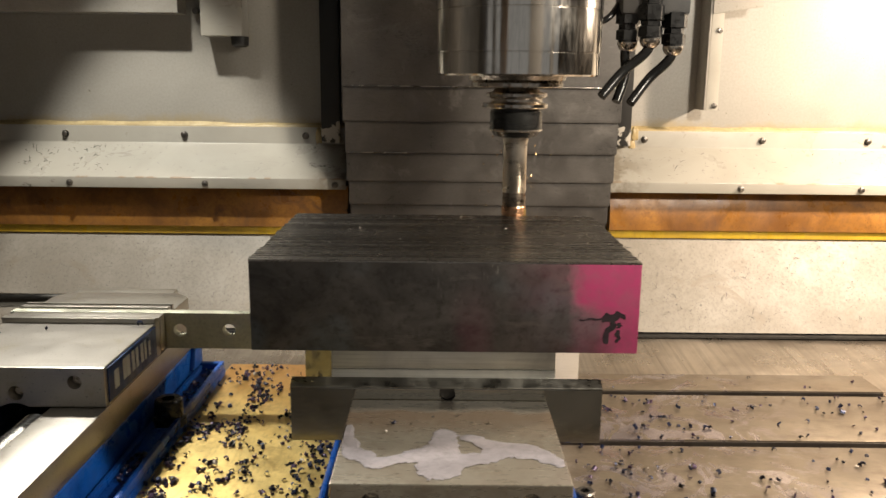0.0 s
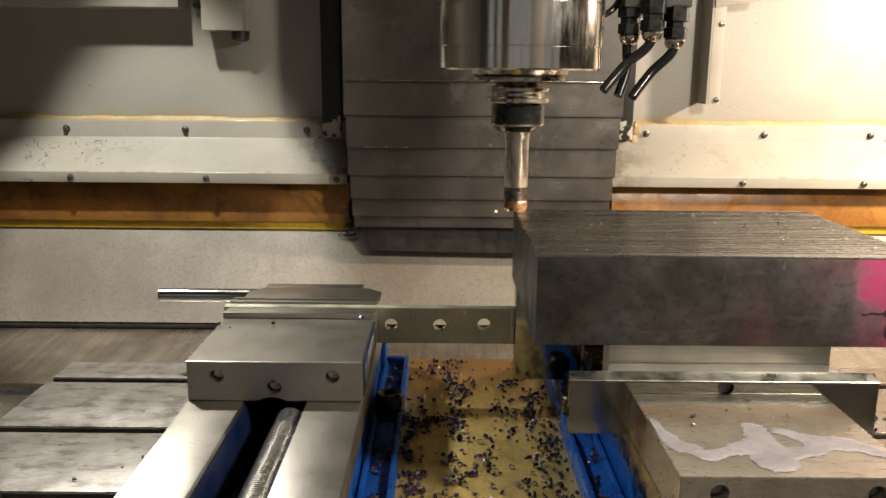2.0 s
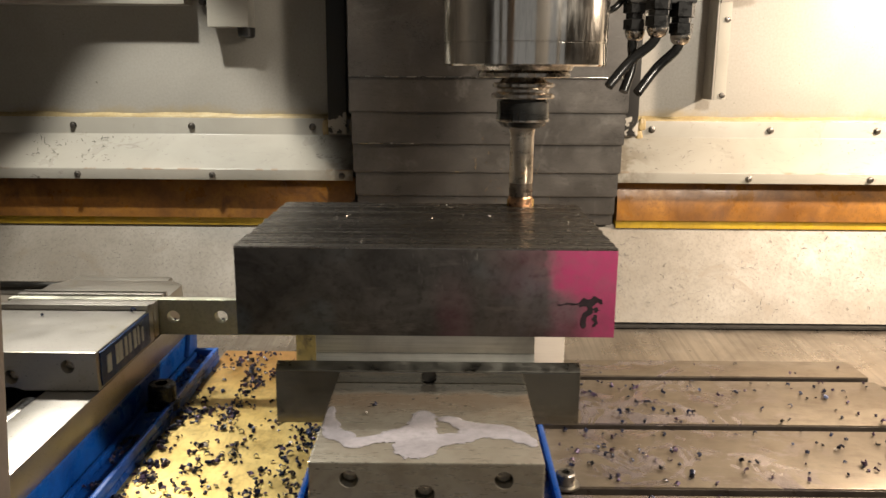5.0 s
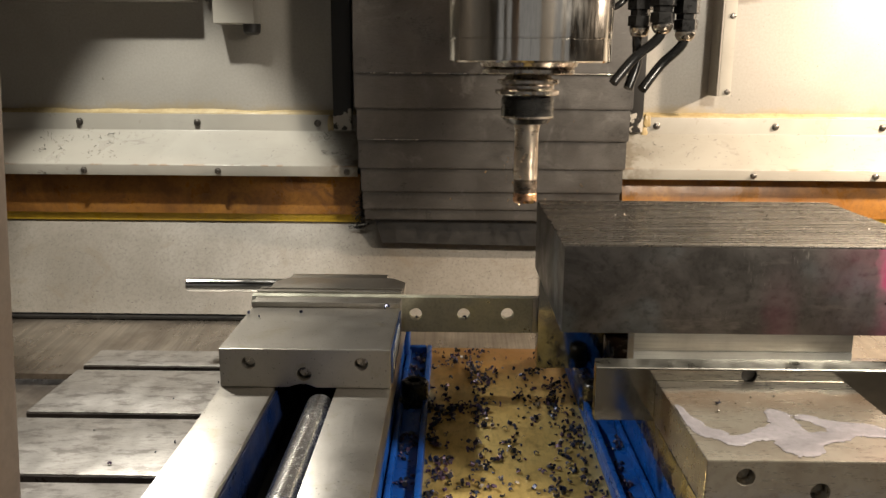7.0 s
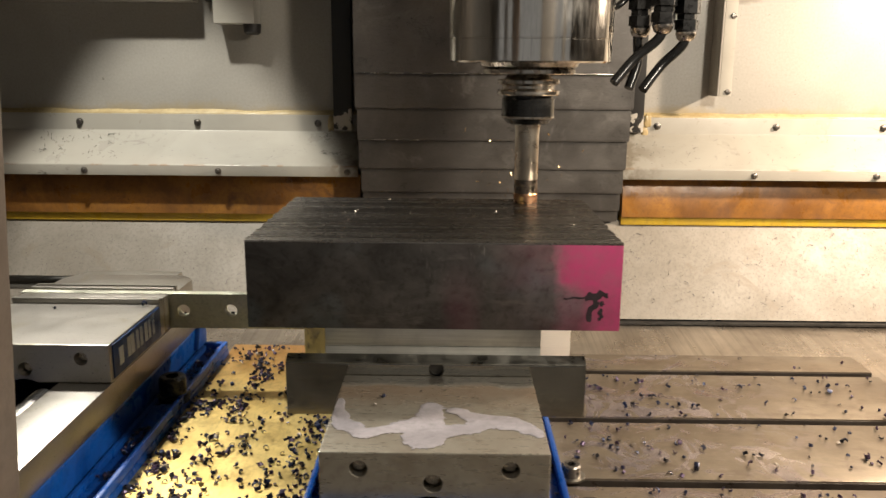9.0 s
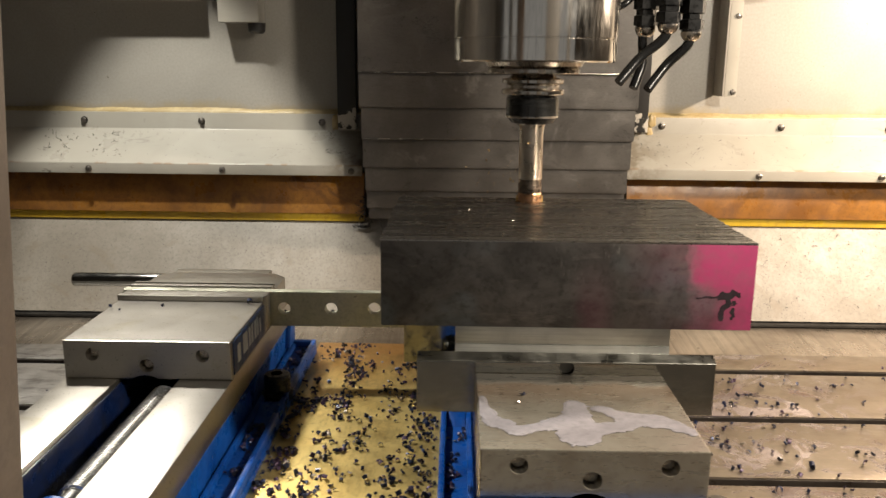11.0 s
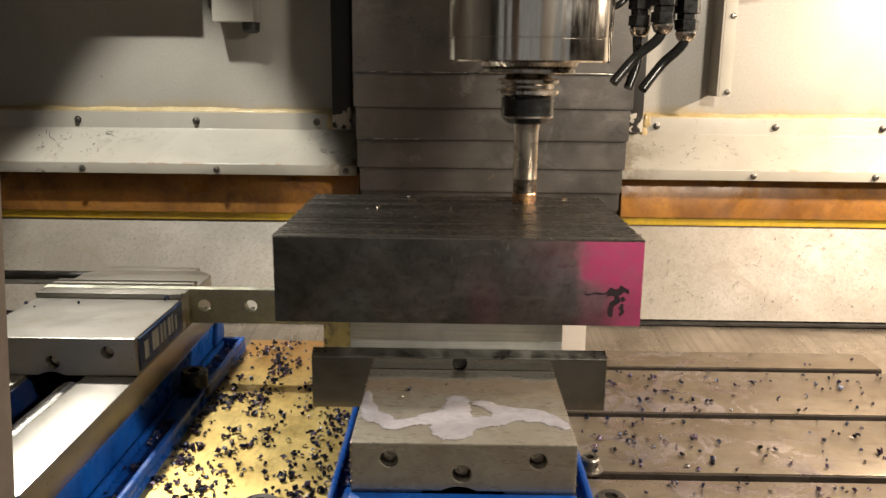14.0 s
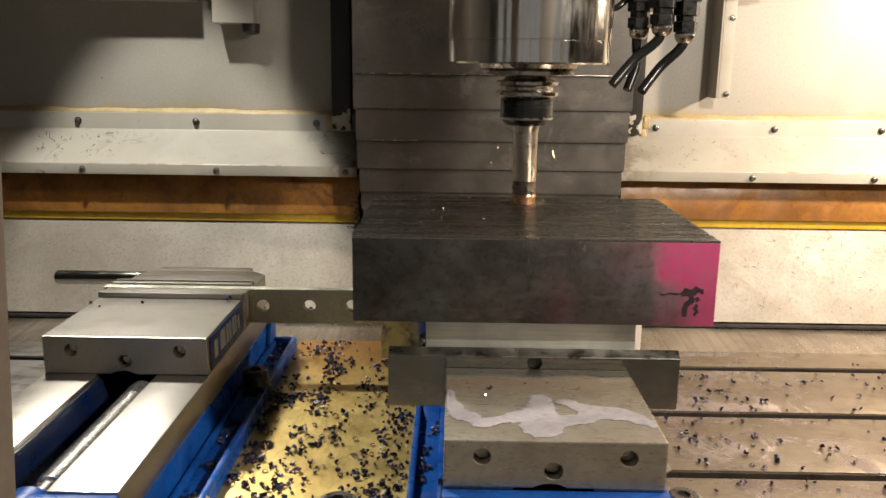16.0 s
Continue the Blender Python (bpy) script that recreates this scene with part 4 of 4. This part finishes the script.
RIDERS.append(scatter("metal_chips", "blue-black steel chips lying on the oily table beside the vise", 60, 0.055, 0.17, -0.20, 0.04, 0.0001, (0.0034, 0.0068), 41, 0.5, off_table))
RIDERS.append(scatter("metal_chips", "few steel chips on the rear land of the table", 9, 0.08, 0.44, 0.066, 0.112, 0.0001, (0.003, 0.0052), 5))
RIDERS.append(scatter("metal_chips", "few steel chips on the bare end of the table", 14, -0.74, -0.53, -0.26, 0.11, 0.0001, (0.0026, 0.0045), 6, 0, off_table))
# chips on the right vise's rear feet are added to darken them like shade
for cx, y0, y1, seed in ((-0.4375, -0.29, -0.14, 7), (-0.4375, -0.05, 0.078, 9), (-0.0655, -0.29, -0.14, 8), (-0.0655, -0.05, 0.078, 10)):
    for sx in (-1, 1):
        u = sorted((cx + sx * 0.0825, cx + sx * 0.0995))
        RIDERS.append(scatter("metal_chips", "dark chips caught in the blue foot of the vise, some added for its shade", 60, u[0], u[1], y0, y1, 0.0122, (0.0032, 0.006), seed + sx, 0.2))
rngj = random.Random(16)
for x, y in ((-0.5125, -0.0775), (-0.460, -0.0755), (-0.3735, -0.058), (-0.4985, -0.0865)):
    bm = bmesh.new()
    curl(bm, (x, y, 0.1101), 0.0068 if y > -0.08 else 0.0035, rngj)
    RIDERS.append(tagged(part("metal_chip", bm, CHIP), "small dark steel chip on the jaw of the vise", "metal chip", "chips on the jaw"))
bm = bmesh.new()
curl(bm, (-0.107, -0.2845, 0.1089), 0.0055, rngj)
RIDERS.append(tagged(part("metal_chip", bm, CHIP), "blue curled steel chip on the filmed jaw", "metal chip", "chips on the jaw"))
for x, z in ((-0.2945, 0.0885), (-0.346, 0.0885)):
    bm = bmesh.new()
    curl(bm, (x + 0.001, -0.017, z), 0.0048, rngj)
    RIDERS.append(tagged(part("metal_chip", bm, CHIP), "dark steel chip caught in a hole of the stop bar", "metal chip", "chips in the bar"))
RIDERS.append(scatter("metal_chips", "few small bright chips on the jaw of the vise", 9, -0.125, 0.0, -0.31, -0.262, 0.1090, (0.0012, 0.0024), 17, 0, None, FLANGE))
RIDERS.append(scatter("metal_chips", "fine chips lying on the milled top of the block", 120, -0.215, 0.075, -0.23, -0.03, 0.2207, (0.0008, 0.0022), 18, 0.2, None, FLANGE))


def apron_z(x, y):
    return -0.0235 + (y - 0.36) * (0.1365 / 0.095)


scatter("stuck_chips", "thin dark chips stuck to the sloping apron", 330, 0.12, 0.75, 0.372, 0.45, apron_z, (0.0014, 0.0046), 21, 0.3, thin=0.25)
scatter("stuck_chips", "thin dark chips stuck to the sloping apron", 90, -0.75, 0.1, 0.372, 0.44, apron_z, (0.0012, 0.0030), 22, 0.3, thin=0.25)
for x0, x1, count, seed in ((0.150, 0.163, 130, 51), (0.188, 0.206, 200, 52), (0.06, 0.30, 120, 53)):
    scatter("stuck_chips", "drips of fine chips dried on the sloping apron", count, x0, x1, 0.362, 0.425, apron_z, (0.0006, 0.0016), seed, 0.2, thin=0.5)
scatter("stuck_chips", "small chips stuck to the pale splash trim", 230, 0.215, 0.75, 0.424, 0.486, lambda x, y: 0.2012 + (y - 0.42) * 0.7118, (0.0010, 0.0028), 24, thin=0.3)
scatter("stuck_chips", "small chips stuck to the pale splash trim", 120, -0.75, -0.24, 0.424, 0.486, lambda x, y: 0.2012 + (y - 0.42) * 0.7118, (0.0010, 0.0022), 25, thin=0.3)
scatter("stuck_chips", "oily dark chips caught in the corner of the splash trim", 90, -0.282, -0.232, 0.440, 0.486, lambda x, y: 0.2012 + (y - 0.42) * 0.7118, (0.0010, 0.0026), 27, 0.2, thin=0.5, material=BLACK)
scatter("stuck_chips", "dark scuffs of dried chips on the splash trim", 70, -0.74, -0.60, 0.430, 0.480, lambda x, y: 0.2012 + (y - 0.42) * 0.7118, (0.0016, 0.0060), 28, 0.9, thin=0.25, material=BLACK)
rngc = random.Random(26)
bm = bmesh.new()
for _ in range(300):
    h = rngc.random() ** 2
    x, z = rngc.gauss(-0.221, 0.008 * (1 - 0.4 * h)), 0.098 + 0.055 * h
    if x < -0.208:
        curl(bm, (x, 0.4385 - 0.003 * rngc.random() if z > 0.112 else 0.436, z), rngc.uniform(0.0018, 0.0036), rngc)
tagged(part("stuck_chips", bm, BLACK), "dark clump of oily chips at the foot of the column cover", "metal chips", kind="stuff")
rngw = random.Random(31)
bm = bmesh.new()
for _ in range(70):
    x, z = rngw.uniform(0.25, 0.75), rngw.uniform(0.285, 0.46)
    curl(bm, (x, 0.4985, z), rngw.uniform(0.0008, 0.0022), rngw, 0.3)
tagged(part("stuck_chips", bm, CHIP), "small chips stuck to the rear wall", "metal chips", kind="stuff")


def puddle():
    """A thin milky puddle with an uneven outline on the jaw."""
    blobs = ((-0.139, -0.300, 0.0045, 0.012), (-0.134, -0.323, 0.0055, 0.012), (-0.124, -0.336, 0.007, 0.007), (-0.114, -0.349, 0.008, 0.0045), (-0.101, -0.341, 0.010, 0.005), (-0.087, -0.334, 0.010, 0.007), (-0.073, -0.330, 0.012, 0.011), (-0.0695, -0.302, 0.0075, 0.008), (-0.0705, -0.316, 0.008, 0.008), (-0.073, -0.356, 0.013, 0.011), (-0.057, -0.342, 0.011, 0.007), (-0.043, -0.338, 0.010, 0.006), (-0.050, -0.308, 0.0065, 0.005), (-0.040, -0.317, 0.007, 0.006), (-0.027, -0.325, 0.012, 0.009), (-0.013, -0.328, 0.010, 0.009), (-0.001, -0.337, 0.007, 0.007), (0.006, -0.345, 0.004, 0.005))

    def level(x, y):
        s = sum(math.exp(-(((x - a) / c) ** 2 + ((y - b) / d) ** 2)) for a, b, c, d in blobs)
        return s - 0.27 + 0.16 * noise.noise((x * 130, y * 160, 2.0)) + 0.10 * noise.noise((x * 420, y * 420, 5.0))
    step = 0.0011
    bm = bmesh.new()
    grid = {}

    def vert(i, j):
        if (i, j) not in grid:
            x, y = -0.1405 + i * step, -0.373 + j * step
            f = level(x, y)
            if f < 0:
                e = 0.0002
                gx, gy = (level(x + e, y) - f) / e, (level(x, y + e) - f) / e
                g2 = gx * gx + gy * gy + 1e-6
                k = min(-f / g2, step / math.sqrt(g2))
                x, y = x + gx * k, y + gy * k
            h = 0.00035 + 0.00045 * min(max(level(x, y) * 3, 0), 1)
            grid[i, j] = bm.verts.new((x, y, 0.1089 + (h if f > 0 else 0.00012)))
        return grid[i, j]
    for i in range(136):
        for j in range(100):
            x, y = -0.1405 + (i + 0.5) * step, -0.373 + (j + 0.5) * step
            if level(x, y) > 0:
                bm.faces.new((vert(i, j), vert(i + 1, j), vert(i + 1, j + 1), vert(i, j + 1)))
    for f in bm.faces:
        f.smooth = True
    ob = part("coolant_puddle", bm, PUDDLE)
    return tagged(ob, "milky puddle of coolant on the vise jaw", "puddle")


RIDERS.append(puddle())


def cap_bolt(x, y, z, r, h, label):
    ob = thing("cap_bolt", label, "bolt", "bolts on the table")
    part("bolt_head", carve(lathe([(r - 0.001, 0), (r, 0.001), (r, h - 0.0012), (r - 0.0012, h)], 32, (x, y, z)), rod(x, y, z + h * 0.5, r * 0.5, h, "z", 6, 0)), BOLT, ob)
    part("washer", lathe([(r + 0.004, 0.0002), (r + 0.004, 0.0022), (r + 0.001, 0.0024)], 32, (x, y, z)), GROUND_STEEL, ob)
    RIDERS.append(ob)


cap_bolt(0.052, -0.202, 0.0, 0.0085, 0.013, "bright steel cap bolt beside the vise on the table")
cap_bolt(0.061, -0.257, 0.0, 0.0125, 0.006, "dark socket bolt on the table")
cap_bolt(-0.604, -0.276, 0.0, 0.0125, 0.006, "dark socket bolt on the bare table end")
cap_bolt(-0.229, -0.279, 0.0041, 0.0125, 0.005, "dark socket bolt on the brass sheet")
cap_bolt(-0.335, -0.306, 0.0120, 0.0110, 0.008, "bright steel bolt on the foot of the vise")

HOPPERS = []
rngh = random.Random(77)
for _ in range(26):
    bm = bmesh.new()
    curl(bm, (0, 0, 0), rngh.uniform(0.0012, 0.0026), rngh)
    for v in bm.verts:
        v.co.x *= 1.5
    HOPPERS.append(tagged(part("flying_chip", bm, GOLD_CHIP), "tiny golden steel chip flying off the cutter", "metal chip", "flying chips"))


# ---------------------------------------------------------------- movement
SPEED, LAG = 0.1292, 0.07
TURNS = [(-1.0, -0.1292), (1.847, 0.2393), (4.426, -0.0944), (7.008, 0.2392), (9.597, -0.0953), (12.176, 0.2378), (14.754, -0.0949), (17.3, 0.234)]


def table_shift(t):
    """How far the table has gone along x and y at t seconds: to and fro at an even feed, with one step inward at each end."""
    for (t0, a), (t1, b) in zip(TURNS, TURNS[1:]):
        if t0 <= t <= t1:
            x = a + (b - a) * (t - t0) / (t1 - t0)
    for i, (tc, _) in enumerate(TURNS[1:-1]):
        u = t - tc
        if abs(u) < LAG:
            way = 1 if i % 2 == 0 else -1
            x -= way * SPEED * (LAG - abs(u)) ** 2 / (2 * LAG)
    y = 0.0
    for tc, _ in TURNS[1:-1]:
        k = min(max((t - tc + 0.06) / 0.18, 0), 1)
        y += 0.00716 * k * k * (3 - 2 * k)
    return x, y


def key_times():
    ts = {round(k * 0.5, 4) for k in range(33)}
    for tc, _ in TURNS[1:-1]:
        f0 = round(tc * FPS)
        ts |= {round((f0 + k) / FPS, 4) for k in range(-5, 6)}
    return sorted(ts)


def motions():
    times = key_times()
    for ob in RIDERS:
        base = ob.matrix_basis.copy()
        rows = []
        for t in times:
            x, y = table_shift(t)
            rows.append((t, Matrix.Translation((x, y, 0)) @ base))
        walk(ob, rows)
    # the spindle turns; the loose chips hop round the cutter on the block
    walk(tool, [(k / FPS, pose(AX, AY, 0, 0, 0, 77.0 * k)) for k in range(16 * FPS + 1)])
    rngm = random.Random(23)
    for ob in HOPPERS:
        t, rows = rngm.uniform(-0.3, 0.0), []
        p = Vector((AX + rngm.uniform(-0.05, 0.02), AY + rngm.uniform(-0.05, 0.0), 0.2225))
        spin_a, spin_b, spin_c = 0.0, 0.0, 0.0
        while t < 16.3:
            length = rngm.uniform(0.16, 0.34)
            away = rngm.uniform(0.02, 0.085)
            ang = rngm.uniform(-2.6, 2.6) + math.pi
            q = Vector((AX + away * math.cos(ang), AY - 0.012 + 0.4 * away * math.sin(ang), 0.2225))
            peak = rngm.uniform(0.02, 0.085)
            for k in range(5):
                u = k / 5
                spin_a, spin_b, spin_c = spin_a + 55, spin_b + 35, spin_c + 20
                tt = t + u * length
                if 0 < tt < 16:
                    w = p.lerp(q, u)
                    rows.append((tt, pose(w.x, w.y, w.z + 4 * peak * u * (1 - u), spin_a, spin_b, spin_c)))
            p, t = q, t + length
        rows = [(0.0, rows[0][1])] + [r for r in rows if r[0] > 0.04 and r[0] < 15.96] + [(16.0, rows[-1][1])]
        walk(ob, rows)


motions()
